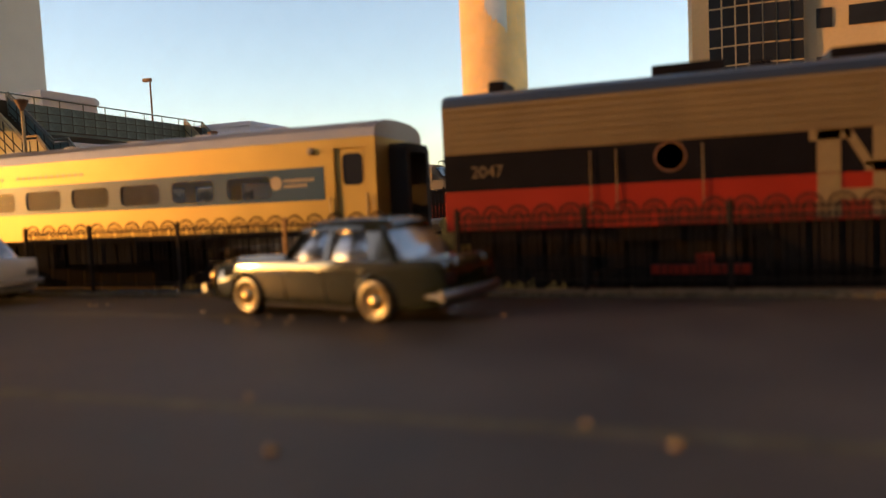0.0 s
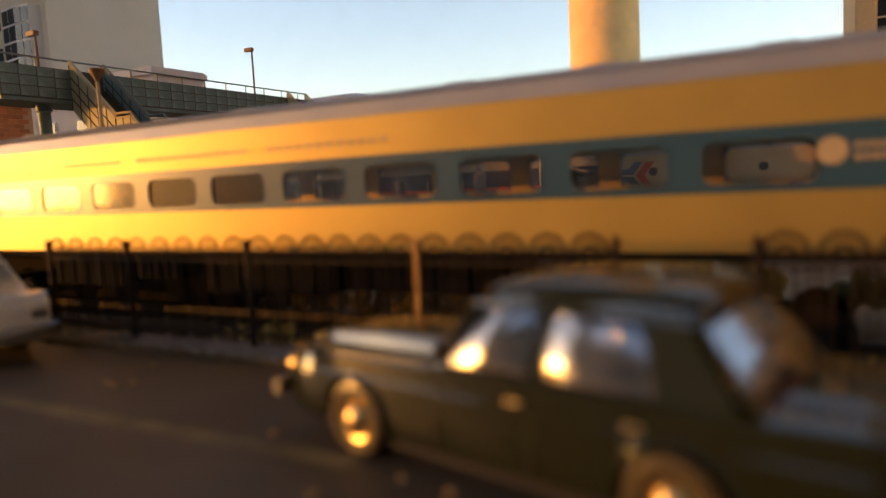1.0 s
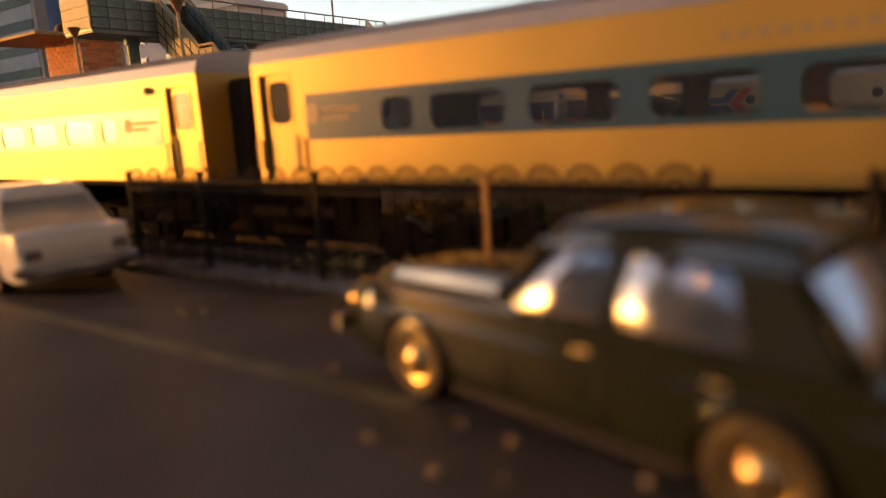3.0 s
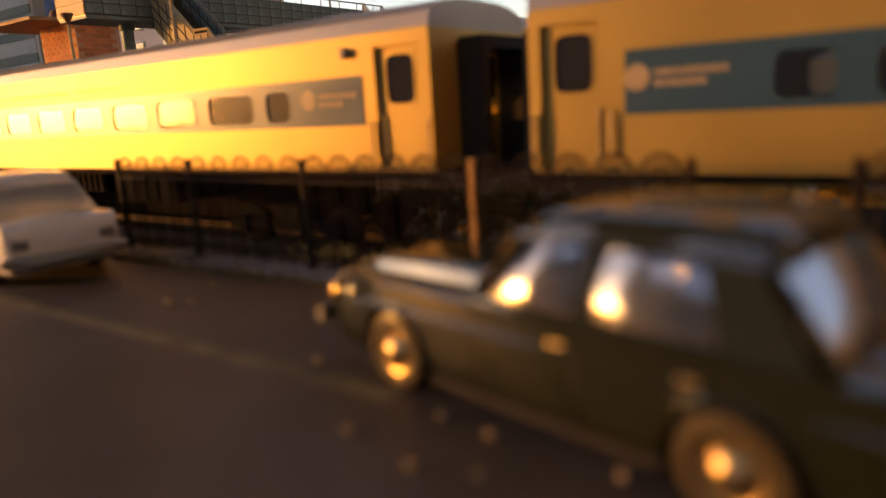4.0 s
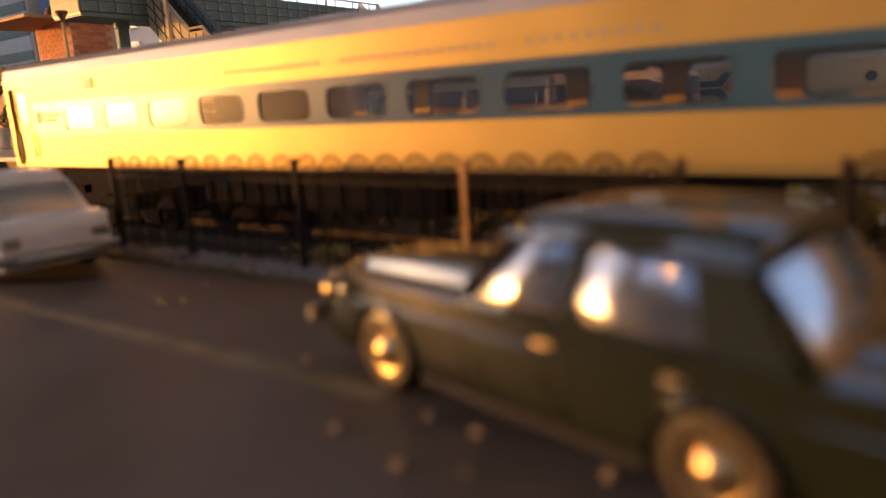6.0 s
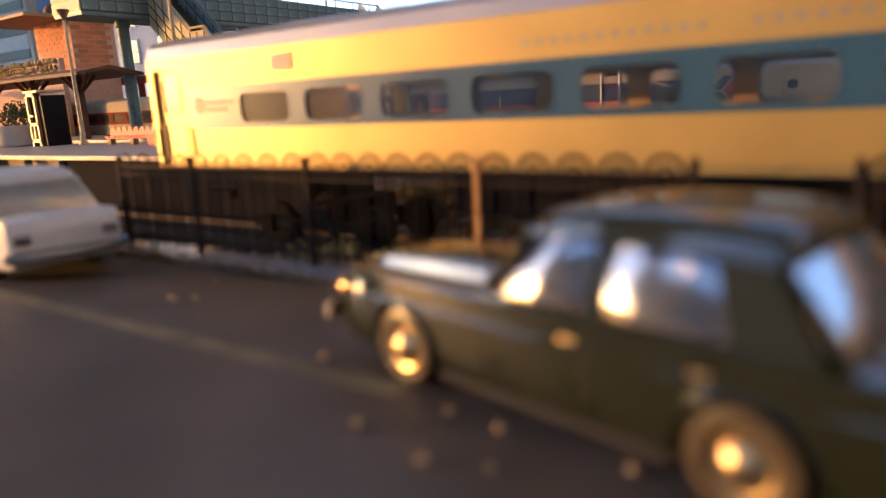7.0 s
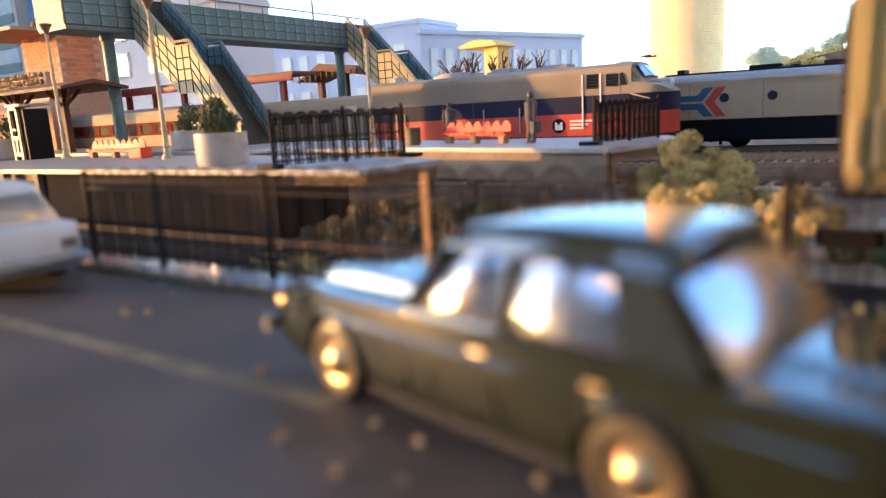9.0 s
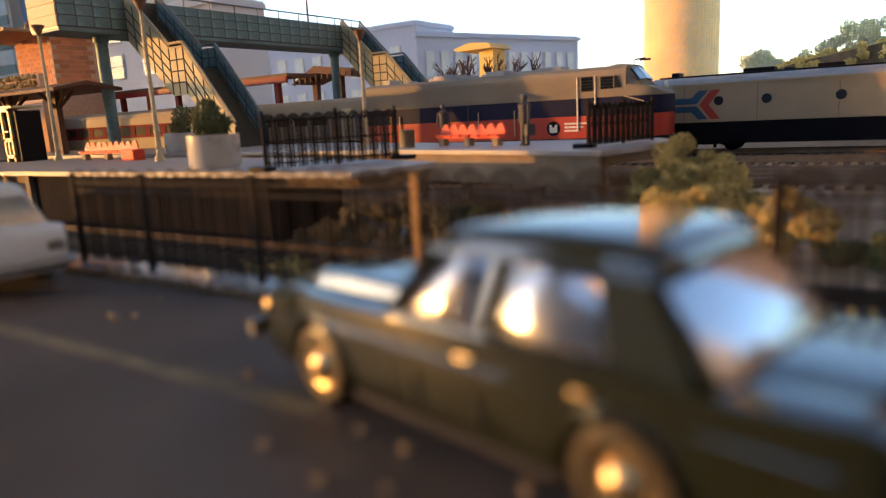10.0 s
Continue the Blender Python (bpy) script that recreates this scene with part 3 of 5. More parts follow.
def coach(label, at, turn, last=False):
    L, HW, Z0, ZE, ZT = 28.9, 1.75, 1.40, 3.90, 4.44
    h = L / 2
    c = thing("passenger_coach", label, "railway coach", at=at, turn=turn, group="coaches of the moving train")
    wins = [(h - 4.25, h - 3.5)] + [(h - 4.62 - k * 1.955 - 1.53, h - 4.62 - k * 1.955) for k in range(11)]
    wins = sorted(wins)
    door_a, door_b = (h - 1.24, h - 0.2), (-h + 0.2, -h + 1.24)
    B0, B1 = 2.27, 3.18
    for s in (-1, 1):
        y = s * HW
        holes = sorted([(a, b, 2.36, 3.02) for a, b in wins] + [(a, b, Z0 + 0.05, 3.64) for a, b in (door_a, door_b)])
        b = B()
        coach_shell(b, -h, h, HW, Z0, ZE, holes, y)
        part("side_wall", b, M["silver"], c)
        # teal band, proud of the side, cut for the windows
        b = B()
        coach_shell(b, -h + 1.55, h - 1.55, HW, B0, B1, [(a + 0.02, d - 0.02, 2.38, 3.0) for a, d in wins], y + s * 0.012, 0.012)
        part("colour_band", b, M["teal"], c, "dark teal colour band")
        for a, d in wins:
            b = B()
            box(b, a, d, y - s * 0.012 - 0.004, y - s * 0.012 + 0.004, 2.36, 3.02)
            w = part("window_pane", b, M["clear"], c)
            w.visible_shadow = False
            part("window_gasket", rounded_frame(a - 0.01, d + 0.01, 2.35, 3.03, 0.035, 0.17, y - s * 0.02, y + s * 0.020), M["teal"], c)
        for a, d in (door_a, door_b):
            yy = y - s * 0.11
            b = B()
            coach_shell(b, a, d, 0, Z0, 3.66, [(a + 0.2, d - 0.2, 2.62, 3.5)], yy + s * 0.02, 0.04)
            dr = part("door", b, M["silver"], c, "silver coach door with a dark window")
            b = B()
            box(b, a + 0.2, d - 0.2, yy - 0.01, yy + 0.01, 2.62, 3.5)
            part("door_window", b, M["dark_pane"], dr)
            part("window_gasket", rounded_frame(a + 0.18, d - 0.18, 2.60, 3.52, 0.03, 0.15, yy - s * 0.03, yy + s * 0.035), M["silver"], dr)
            b = B()
            rod(b, (a + 0.12, yy + s * 0.05, 1.6), (a + 0.12, yy + s * 0.05, 2.4), 0.03, seg=6)
            part("grab_rail", b, M["handrail"], dr)
            for g in (a - 0.12, d + 0.14):
                b = B()
                rod(b, (g, y + s * 0.06, 1.7), (g, y + s * 0.06, 2.3), 0.025, seg=6)
                rod(b, (g, y, 1.7), (g, y + s * 0.06, 1.7), 0.02, seg=6), rod(b, (g, y, 2.3), (g, y + s * 0.06, 2.3), 0.02, seg=6)
                part("grab_rail", b, M["handrail"], c)
        # emblem and illegible lettering
        for e in (h - 2.35, -h + 2.45):
            b = B()
            lathe(b, [(0.19, -0.004), (0.19, 0.004)], (e + s * 0.62, y + s * 0.022, 2.79), "Y", 18)
            part("emblem", b, M["aged_white"], c)
            for k, wdt in ((0, 0.95), (1, 0.7)):
                b = B()
                u = 0.0
                while u < wdt - 0.05:
                    wd = rng.uniform(0.06, 0.11)
                    xx = e + s * (0.36 - u)
                    box(b, *sorted((xx, xx - s * wd)), *sorted((y + s * 0.018, y + s * 0.024)), 2.80 - k * 0.15, 2.89 - k * 0.15)
                    u += wd + 0.03
                part("lettering_bar", b, M["aged_white"], c)
        b = B()
        u = -4.4
        for word in (12, 14, 9):
            for k in range(word):
                box(b, u, u + 0.12, y + s * 0.004, y + s * 0.012, 3.40, 3.50)
                u += 0.245
            u += 0.45
        part("lettering_bar", b, M["print"], c, "row of small dark lettering too small to read")
        if s < 0:
            b = B()
            xv = -h + 4.6
            box(b, xv - 0.28, xv + 0.28, y - 0.02, y - 0.002, 3.42, 3.72)
            part("vent", b, M["print"], c)
        b = B()
        lathe(b, [(0.1, 0), (0.1, 0.1 * s), (0.06, 0.13 * s)], (-s * (h - 1.9), y, 3.6), "Y", 10)
        part("marker_lamp", b, M["print"], c)
        b = B()
        box(b, -h, h, y - 0.03 + s * 0.01, y + 0.03 + s * 0.01, Z0 - 0.12, Z0)
        part("side_sill", b, M["underframe"], c)
    b = B()
    prism(b, roof_outline(HW, ZE, ZT, lip=0.02), -h, h)
    part("roof", b, M["steel"], c, "dull grey curved roof", smooth=True)
    for k in range(9):
        b = B()
        box(b, -11 + k * 2.75, -10.4 + k * 2.75, -0.35, 0.35, ZT - 0.02, ZT + 0.09, 0.03)
        part("roof_vent", b, M["steel"], c)
    b = B()
    box(b, -h, h, -HW + 0.08, HW - 0.08, Z0 - 0.1, Z0 + 0.02)
    part("coach_floor", b, M["underframe"], c)
    for s in (-1, 1):
        b = B()
        e = s * h
        x0, x1 = sorted((e, e - s * 0.08))
        box(b, x0, x1, -HW + 0.061, -0.62, Z0, ZE - 0.005), box(b, x0, x1, 0.62, HW - 0.061, Z0, ZE - 0.005), box(b, x0, x1, -0.62, 0.62, 3.6, ZE - 0.005)
        part("end_wall", b, M["silver"], c)
        b = B()
        x0, x1 = sorted((e, e + s * (0.12 if last and s < 0 else 0.55)))
        ring_a = [(-0.88, 1.15), (0.88, 1.15), (0.88, 3.6), (0.75, 3.75), (-0.75, 3.75), (-0.88, 3.6)]
        ring_b = [(-0.62, 1.32), (0.62, 1.32), (0.62, 3.45), (0.55, 3.52), (-0.55, 3.52), (-0.62, 3.45)]
        vv = [[b.verts.new((xx, p[0], p[1])) for p in rg] for xx in (x0, x1) for rg in (ring_a, ring_b)]
        for k in range(6):
            m2 = (k + 1) % 6
            b.faces.new((vv[0][k], vv[0][m2], vv[2][m2], vv[2][k])), b.faces.new((vv[1][k], vv[1][m2], vv[3][m2], vv[3][k]))
            b.faces.new((vv[0][k], vv[0][m2], vv[1][m2], vv[1][k])), b.faces.new((vv[2][k], vv[2][m2], vv[3][m2], vv[3][k]))
        part("diaphragm", b, M["rubber"], c, "black rubber gangway diaphragm")
        b = B()
        x0, x1 = sorted((e - s * 0.5, e + s * (0.4 if last and s < 0 else 0.85)))
        box(b, x0, x1, -0.12, 0.12, 0.35, 0.6, 0.03)
        part("coupler", b, M["underframe"], c)
        bogie(c, s * (h - 4.6), ZR)
    for k in range(13):
        for s in (-1, 1):
            b = B()
            x = -h + 3.2 + k * 1.95
            box(b, x - 0.4, x + 0.4, s * 0.95 - 0.38, s * 0.95 + 0.38, Z0 + 0.02, Z0 + 0.42, 0.05)
            box(b, x + 0.2, x + 0.42, s * 0.95 - 0.38, s * 0.95 + 0.38, Z0 + 0.3, Z0 + 0.98, 0.05)
            part("seat", b, M["interior"], c)
    for x0, x1, d in ((-6, -3.2, 0.72), (-2.6, 0.8, 0.85), (1.5, 3.0, 0.6), (3.6, 6.2, 0.8)):
        b = B()
        box(b, x0, x1, -1.45, 1.45, Z0 - 0.1 - d, Z0 - 0.1, 0.05)
        eq = part("equipment_box", b, M["underframe"], c)
        for k in range(5):
            b = B()
            x = x0 + (k + 0.5) * (x1 - x0) / 5
            box(b, x - 0.06, x + 0.06, -1.5, 1.5, Z0 - 0.05 - d, Z0 - 0.2)
            part("rib", b, M["underframe"], eq)
    return c


COACH_A = coach("silver commuter coach with a teal window band, running behind the fence", (-12.2, YT, 0), 180)
COACH_B = coach("silver commuter coach with a teal window band, last of the train", (-43.0, YT, 0), 0, last=True)


def bars_text(parent, bmmat, x0, y, z, wds, hgt, gap=0.03):
    b = B()
    u = x0
    for w in wds:
        box(b, u, u + w, y - 0.006, y + 0.006, z, z + hgt)
        u += w + gap
    return part("lettering_bar", b, M[bmmat], parent)


def letters(name, text, size, mat, parent, at):
    """Raised text that faces the viewer (towards -y)."""
    cu = bpy.data.curves.new(name, "FONT")
    cu.body, cu.size, cu.extrude = text, size * U, 0.004 * U
    tmp = bpy.data.objects.new(name, cu)
    me = bpy.data.meshes.new_from_object(tmp)
    bpy.data.objects.remove(tmp)
    me.materials.clear(), me.materials.append(mat)
    ob = new(name, me)
    ob.parent = parent
    ob.matrix_basis = pose(at[0] * U, at[1] * U, at[2] * U, 90, 0, 0)
    return ob


def diesel(label, at, L, bands, roof, nose=False, group="", zb=1.28, HW=1.72, zt=4.9, cab=True):
    """A streamlined diesel: bands are (z0, z1, material, ribs). The tail is at x=0, the nose towards +x."""
    d = thing("diesel_locomotive", label, "locomotive", at=at, group=group)
    NL = 2.0
    Ls = L - (NL if nose else 0.0)
    for z0, z1, m, ribs in bands:
        b = B()
        box(b, 0.0, Ls, -HW, HW, z0, z1)
        rib_z = []
        if ribs:
            z = z0 + 0.05
            while z < z1 - 0.04:
                rib_z.append(z)
                z += 0.17
        band = part("body_band", b, M[m], d)
        for z in rib_z:
            for s in (-1, 1):
                b = B()
                box(b, 0.05, Ls - 0.6, *sorted((s * HW, s * (HW + 0.06))), z, z + 0.075)
                part("rib", b, M[m], band)
    ze = bands[0][1]
    b = B()
    prism(b, roof_outline(HW, ze, zt, lip=0.0), 0.0, Ls)
    part("roof", b, M[roof], d, smooth=True)
    for x, w, hh in ((0.95, 0.45, 0.32), (5.1, 1.7, 0.3), (7.3, 0.5, 0.18), (9.0, 1.3, 0.28), (12.5, 1.6, 0.22)):
        if x + w < Ls:
            b = B()
            box(b, x, x + w, -0.6, 0.6, zt - 0.06, zt + hh, 0.05)
            part("roof_housing", b, M["black"] if roof != "dull_silver" else M["steel"], d)
    if nose:
        zc = zt
        zz0 = bands[-1][0]
        for z0, z1, m, ribs in bands:
            b = B()
            rings = []
            for k in range(9):
                t = k / 8
                x = Ls + t * NL
                w = HW * math.sqrt(max(0.02, 1 - (t * 0.93) ** 3.0))
                top = ze - 0.02 if z1 == ze else z1
                cap = ze - 0.62 - 0.30 * t - 1.3 * max(0, t - 0.6) ** 1.6
                z1e = min(z1, cap)
                z0e = min(z0, z1e - 0.01)
                rings.append([(x, -w, z0e), (x, -w * 0.99, z1e - 0.02), (x, -w * 0.75, z1e), (x, w * 0.75, z1e), (x, w * 0.99, z1e - 0.02), (x, w, z0e)])
            loft(b, rings)
            part("nose", b, M[m], d, smooth=True)
        # cab: the roof runs on and drops to the nose with two raked panes
        b = B()
        rings = []
        for x, w, zr_ in ((Ls - 1.2, 1.0, zt - 0.02), (Ls - 0.7, 1.0, zt + 0.08), (Ls - 0.35, 0.97, zt + 0.06), (Ls - 0.12, 0.95, zt - 0.06), (Ls + 0.75, 0.84, ze - 0.62)):
            low_ = ze - 0.75
            rings.append([(x, -HW * w, low_), (x, -HW * w * 0.98, max(low_ + 0.01, min(ze, zr_ - 0.1))), (x, -HW * w * 0.6, zr_ - 0.02), (x, 0, zr_ + 0.01), (x, HW * w * 0.6, zr_ - 0.02), (x, HW * w * 0.98, max(low_ + 0.01, min(ze, zr_ - 0.1))), (x, HW * w, low_)])
        loft(b, rings)
        part("cab", b, M[bands[0][2]], d, smooth=True)
        for s in (-1, 1):
            b = B()
            q = [(Ls + 0.0, s * 0.10, zt - 0.17), (Ls + 0.0, s * 0.98, zt - 0.24), (Ls + 0.58, s * 1.22, ze - 0.46), (Ls + 0.58, s * 0.10, ze - 0.40)]
            vs = [b.verts.new(p) for p in q] + [b.verts.new((p[0] + 0.07, p[1], p[2] + 0.07)) for p in q]
            for f in ((0, 1, 2, 3), (7, 6, 5, 4), (0, 4, 5, 1), (1, 5, 6, 2), (2, 6, 7, 3), (3, 7, 4, 0)):
                b.faces.new([vs[i] for i in f])
            part("windscreen", b, M["dark_pane"], d)
            b = B()
            q = [(Ls - 0.62, s * (HW + 0.045), ze - 0.14), (Ls - 0.45, s * (HW + 0.045), ze - 0.14), (Ls - 0.22, s * (HW + 0.045), ze - 0.80), (Ls - 0.62, s * (HW + 0.045), ze - 0.80)]
            vs = [b.verts.new(p) for p in q] + [b.verts.new((p[0], p[1] + s * 0.02, p[2])) for p in q]
            for f in ((0, 1, 2, 3), (7, 6, 5, 4), (0, 4, 5, 1), (1, 5, 6, 2), (2, 6, 7, 3), (3, 7, 4, 0)):
                b.faces.new([vs[i] for i in f])
            part("quarter_window", b, M["dark_pane"], d)
            b = B()
            box(b, Ls - 1.42, Ls - 0.70, *sorted((s * HW, s * (HW + 0.06))), ze - 0.85, ze - 0.14, 0.008)
            part("cab_window", b, M["dark_pane"], d)
            b = B()
            box(b, Ls - 2.55, Ls - 1.85, *sorted((s * HW, s * (HW + 0.06))), ze - 0.9, ze - 0.1, 0.008)
            part("cab_door_window", b, M["dark_pane"], d)
            for x0 in (Ls - 2.78, Ls - 1.72):
                b = B()
                rod(b, (x0, s * (HW + 0.06), bands[-1][0] + 0.4), (x0, s * (HW + 0.06), ze - 0.1), 0.05)
                part("cab_grab_rail", b, M["white"], d)
        b = B()
        for k in (-1, 1):
            rod(b, (Ls + 0.1, k * 0.5, zt), (Ls + 0.1, k * 0.5, zt + 0.25), 0.02), rod(b, (Ls + 0.1, k * 0.5, zt + 0.24), (Ls + 0.7, k * 0.5, zt + 0.27), 0.035, 0.06)
        part("horn", b, M["black"], d)
        b = B()
        lathe(b, [(0.22, 0), (0.22, 0.12), (0.16, 0.16)], (L - 0.35, 0, ze - 0.75), "X", 14)
        part("headlight", b, M["white"], d)
        b = B()
        prism(b, [(Ls + 0.6, zz0 + 0.02), (L + 0.2, zz0 + 0.02), (L + 0.35, zz0 - 0.5), (Ls + 0.6, zz0 - 0.5)], -1.3, 1.3, "Y")
        part("pilot", b, M["underframe"], d)
    b = B()
    box(b, 0.2, L - 0.6, -HW + 0.2, HW - 0.2, zb - 0.35, zb + 0.02)
    box(b, L * 0.36, L * 0.62, -1.5, 1.5, zb - 1.15, zb - 0.3, 0.08)
    part("underframe", b, M["underframe"], d)
    bogie(d, 3.2, ZR), bogie(d, L - 4.2, ZR)
    return d


LOCO = diesel("black, cream and orange-red streamlined diesel pulling the train", (4.15, YT, 0), 21.0,
              [(3.22, 4.42, "cream", True), (2.29, 3.22, "black", False), (1.28, 2.29, "red", False)], "roof_black", nose=True, zt=4.86)
b = B()
box(b, 0.4, 19.5, -1.05, 1.05, -0.25, 1.0, 0.05)
part("frame_skirt", b, M["underframe"], LOCO)
letters("road_number", "2047", 0.42, M["cream"], LOCO, (0.72, -1.735, 2.62))
b = B()
lathe(b, [(0.36, -0.005), (0.36, 0.02), (0.315, 0.02), (0.315, -0.005)], (5.5, -1.735, 2.86), "Y", 24)
part("porthole_ring", b, M["wood"], LOCO)
for x0, x1, z0, z1 in ((8.5, 8.95, 2.30, 3.22), (9.55, 10.0, 2.30, 3.22), (8.35, 9.15, 3.0, 3.24), (9.4, 10.15, 2.3, 2.5)):
    b = B()
    box(b, x0, x1, -1.75, -1.725, z0, z1)
    part("emblem_bar", b, M["emblem_tan"], LOCO)
for x0, x1, z0, z1 in ((8.5, 8.95, 1.35, 2.28), (9.55, 10.0, 1.35, 2.28), (8.95, 9.55, 1.7, 1.95)):
    b = B()
    box(b, x0, x1, -1.75, -1.725, z0, z1)
    part("emblem_bar", b, M["emblem_tan"], LOCO)
b = B()
prism(b, [(8.95, 3.22), (9.15, 3.22), (9.6, 2.4), (9.4, 2.4)], -1.75, -1.725, "Y")
part("emblem_bar", b, M["emblem_tan"], LOCO)
for x in (3.7, 4.3, 6.2):
    b = B()
    rod(b, (x, -1.8, 1.7), (x, -1.8, 3.1), 0.015), rod(b, (x, -1.72, 1.72), (x, -1.8, 1.72), 0.02), rod(b, (x, -1.72, 3.08), (x, -1.8, 3.08), 0.02)
    part("grab_rail", b, M["cream"], LOCO)
b = B()
box(b, 5.0, 7.2, -1.62, -1.5, 0.12, 0.34, 0.02), box(b, 6.0, 6.4, -1.62, -1.5, 0.34, 0.6, 0.02)
part("tank_valance", b, M["red"], LOCO, "red valance under the tank")

# ---- road vehicles ----
def sedan(label, at, turn, paint, lens="ruby"):
    """A four-door saloon with a raised bonnet, nose towards -x."""
    c = thing("saloon_car", label, "car", at=at, turn=turn)
    R, AXLES = 0.38, (-1.42, 1.75)
    RA = R * 1.22
    tab = {
        "hw": ((-2.64, -2.60, -2.50, -2.30, -1.8, 0, 2.0, 2.8, 3.05, 3.14), (0.70, 0.80, 0.88, 0.925, 0.945, 0.95, 0.95, 0.93, 0.89, 0.83)),
        "zs": ((-2.64, -2.60, -2.48, -2.2, -1.5, -0.4, 2.0, 2.6, 3.0, 3.08, 3.14), (0.78, 0.86, 0.95, 1.00, 1.02, 1.05, 1.07, 1.10, 1.11, 1.06, 0.93)),
        "zc": ((-2.64, -2.58, -2.4, -2.1, -1.4, -0.62, -0.45, 2.1, 2.3, 3.0, 3.07, 3.14), (0.80, 0.93, 1.04, 1.11, 1.15, 1.16, 1.06, 1.08, 1.115, 1.125, 1.07, 0.93)),
        "z0": ((-2.64, -2.5, -2.2, 2.6, 3.0, 3.14), (0.46, 0.30, 0.24, 0.24, 0.30, 0.40)),
    }
    at_x = lambda key, x: float(np.interp(x, *tab[key]))
    xs = sorted({round(-2.64 + 0.068 * i, 3) for i in range(86)} | {-2.62, -2.6, 3.08, 3.11, 3.14})
    xs = [x for x in xs if x <= 3.14]
    rings = []
    for x in xs:
        hw, zs, zc, z0 = (at_x(q, x) for q in ("hw", "zs", "zc", "z0"))
        g = float(np.interp(x, [-2.1, -1.7], [1, 0]))
        low = [(0.80, z0), (0.93, z0 + 0.03)] + [(0.965 + 0.035 * math.sin(math.pi * f * 0.62) - 0.05 * g * max(0.0, (f - 0.4) / 0.54) ** 2, z0 + 0.05 + (zs - 0.19 - z0) * f) for f in (0.12, 0.24, 0.36, 0.48, 0.6, 0.72, 0.84, 0.94)]
        half = low + [(0.994 - 0.066 * g, zs - 0.06 - 0.015 * g), (0.984 - 0.084 * g, zs - 0.008 - 0.027 * g), (0.955 - 0.105 * g, zs), (0.76, zs + 0.012), (0.6225, zs + 0.012), (0.585, zc - 0.012), (0.56, zc), (0.32, zc + 0.012), (0.06, zc + 0.016)]
        rings.append([(x, -hw * y, z) for y, z in half] + [(x, hw * y, z) for y, z in half[::-1]])
    b = B()
    loft(b, rings)
    # wheel openings
    for xw in AXLES:
        cut = [f for f in b.faces if math.hypot(f.calc_center_median().x - xw, f.calc_center_median().z - R) < RA and abs(f.calc_center_median().y) > 0.78]
        bmesh.ops.delete(b, geom=cut, context="FACES")
        for v in b.verts:
            d = math.hypot(v.co.x - xw, v.co.z - R)
            if abs(d - RA) < 0.045 and abs(v.co.y) > 0.78 and v.is_boundary and v.co.z > 0.3:
                v.co.x, v.co.z = xw + (v.co.x - xw) * RA / d, R + (v.co.z - R) * RA / d
    body = part("body", b, paint, c, smooth=True)
    for xw in AXLES:
        b = B()
        box(b, xw - RA, xw + RA, -0.66, 0.66, 0.2, R + RA * 0.98)
        part("wheel_well", b, M["rubber"], body)
        for s in (-1, 1):
            b = B()
            ring = []
            for k in range(19):
                t = math.radians(-8 + 196 * k / 18)
                hw = at_x("hw", xw + RA * math.cos(t))
                ring.append([(xw + (RA + 0.024 * math.cos(q)) * math.cos(t), s * (hw * 0.995 - 0.012 + 0.024 * math.sin(q)), R + (RA + 0.024 * math.cos(q)) * math.sin(t)) for q in [2 * math.pi * w / 10 for w in range(10)]])
            loft(b, ring)
            part("arch_lip", b, paint, body, smooth=True)
    # shut lines of the doors
    for s in (-1, 1):
        for x in (-0.38, 0.62, 1.40):
            b = B()
            box(b, x - 0.007, x + 0.007, *sorted((s * 0.90, s * 0.952)), 0.34, 0.95)
            part("shut_line", b, M["rubber"], body)
        b = B()
        box(b, -0.95, 1.28, *sorted((s * 0.80, s * 0.925)), 0.20, 0.27, 0.02)
        part("sill", b, M["rubber"], body)
        b = B()
        rod(b, (-2.2, s * 0.936, 0.80), (-1.2, s * 0.955, 0.83), 0.012, seg=6), rod(b, (-1.2, s * 0.955, 0.83), (2.9, s * 0.93, 0.86), 0.012, seg=6)
        part("side_trim", b, paint, body)
    # greenhouse: roof, pillars and panes
    zl, zh = 1.055, 1.60

    def P(x, z, s, inset=0.0):
        return (x, s * (0.885 - inset - 0.175 * (z - zl) / (zh - zl)), z)

    def slab(bm, q, dx, dy):
        vs = [bm.verts.new(p) for p in q] + [bm.verts.new((p[0] + dx, p[1] + dy, p[2])) for p in q]
        for f in ((0, 1, 2, 3), (7, 6, 5, 4), (0, 4, 5, 1), (1, 5, 6, 2), (2, 6, 7, 3), (3, 7, 4, 0)):
            bm.faces.new([vs[i] for i in f])
    crown = ((-0.02, 0.04, 0.2, 0.5, 0.9, 1.3, 1.6, 1.8, 1.87, 1.91), (1.67, 1.755, 1.79, 1.82, 1.84, 1.842, 1.832, 1.81, 1.775, 1.67))
    edge = ((-0.02, 0.04, 0.2, 0.6, 1.45, 1.8, 1.87, 1.91), (0.62, 0.68, 0.71, 0.73, 0.73, 0.71, 0.68, 0.62))
    b = B()
    rings = []
    for i in range(31):
        x = -0.02 + 1.93 * (1 - math.cos(math.pi * i / 30)) / 2
        hw, z = float(np.interp(x, *edge)), float(np.interp(x, *crown))
        ring = []
        for j in range(31):
            a = math.pi * j / 30
            cs = math.cos(a)
            v = abs(cs) ** 0.85
            ring.append((x, -hw * v * (1 if cs > 0 else -1), 1.605 + (z - 1.605) * (1 - 0.16 * v ** 2 - 0.84 * v ** 14)))
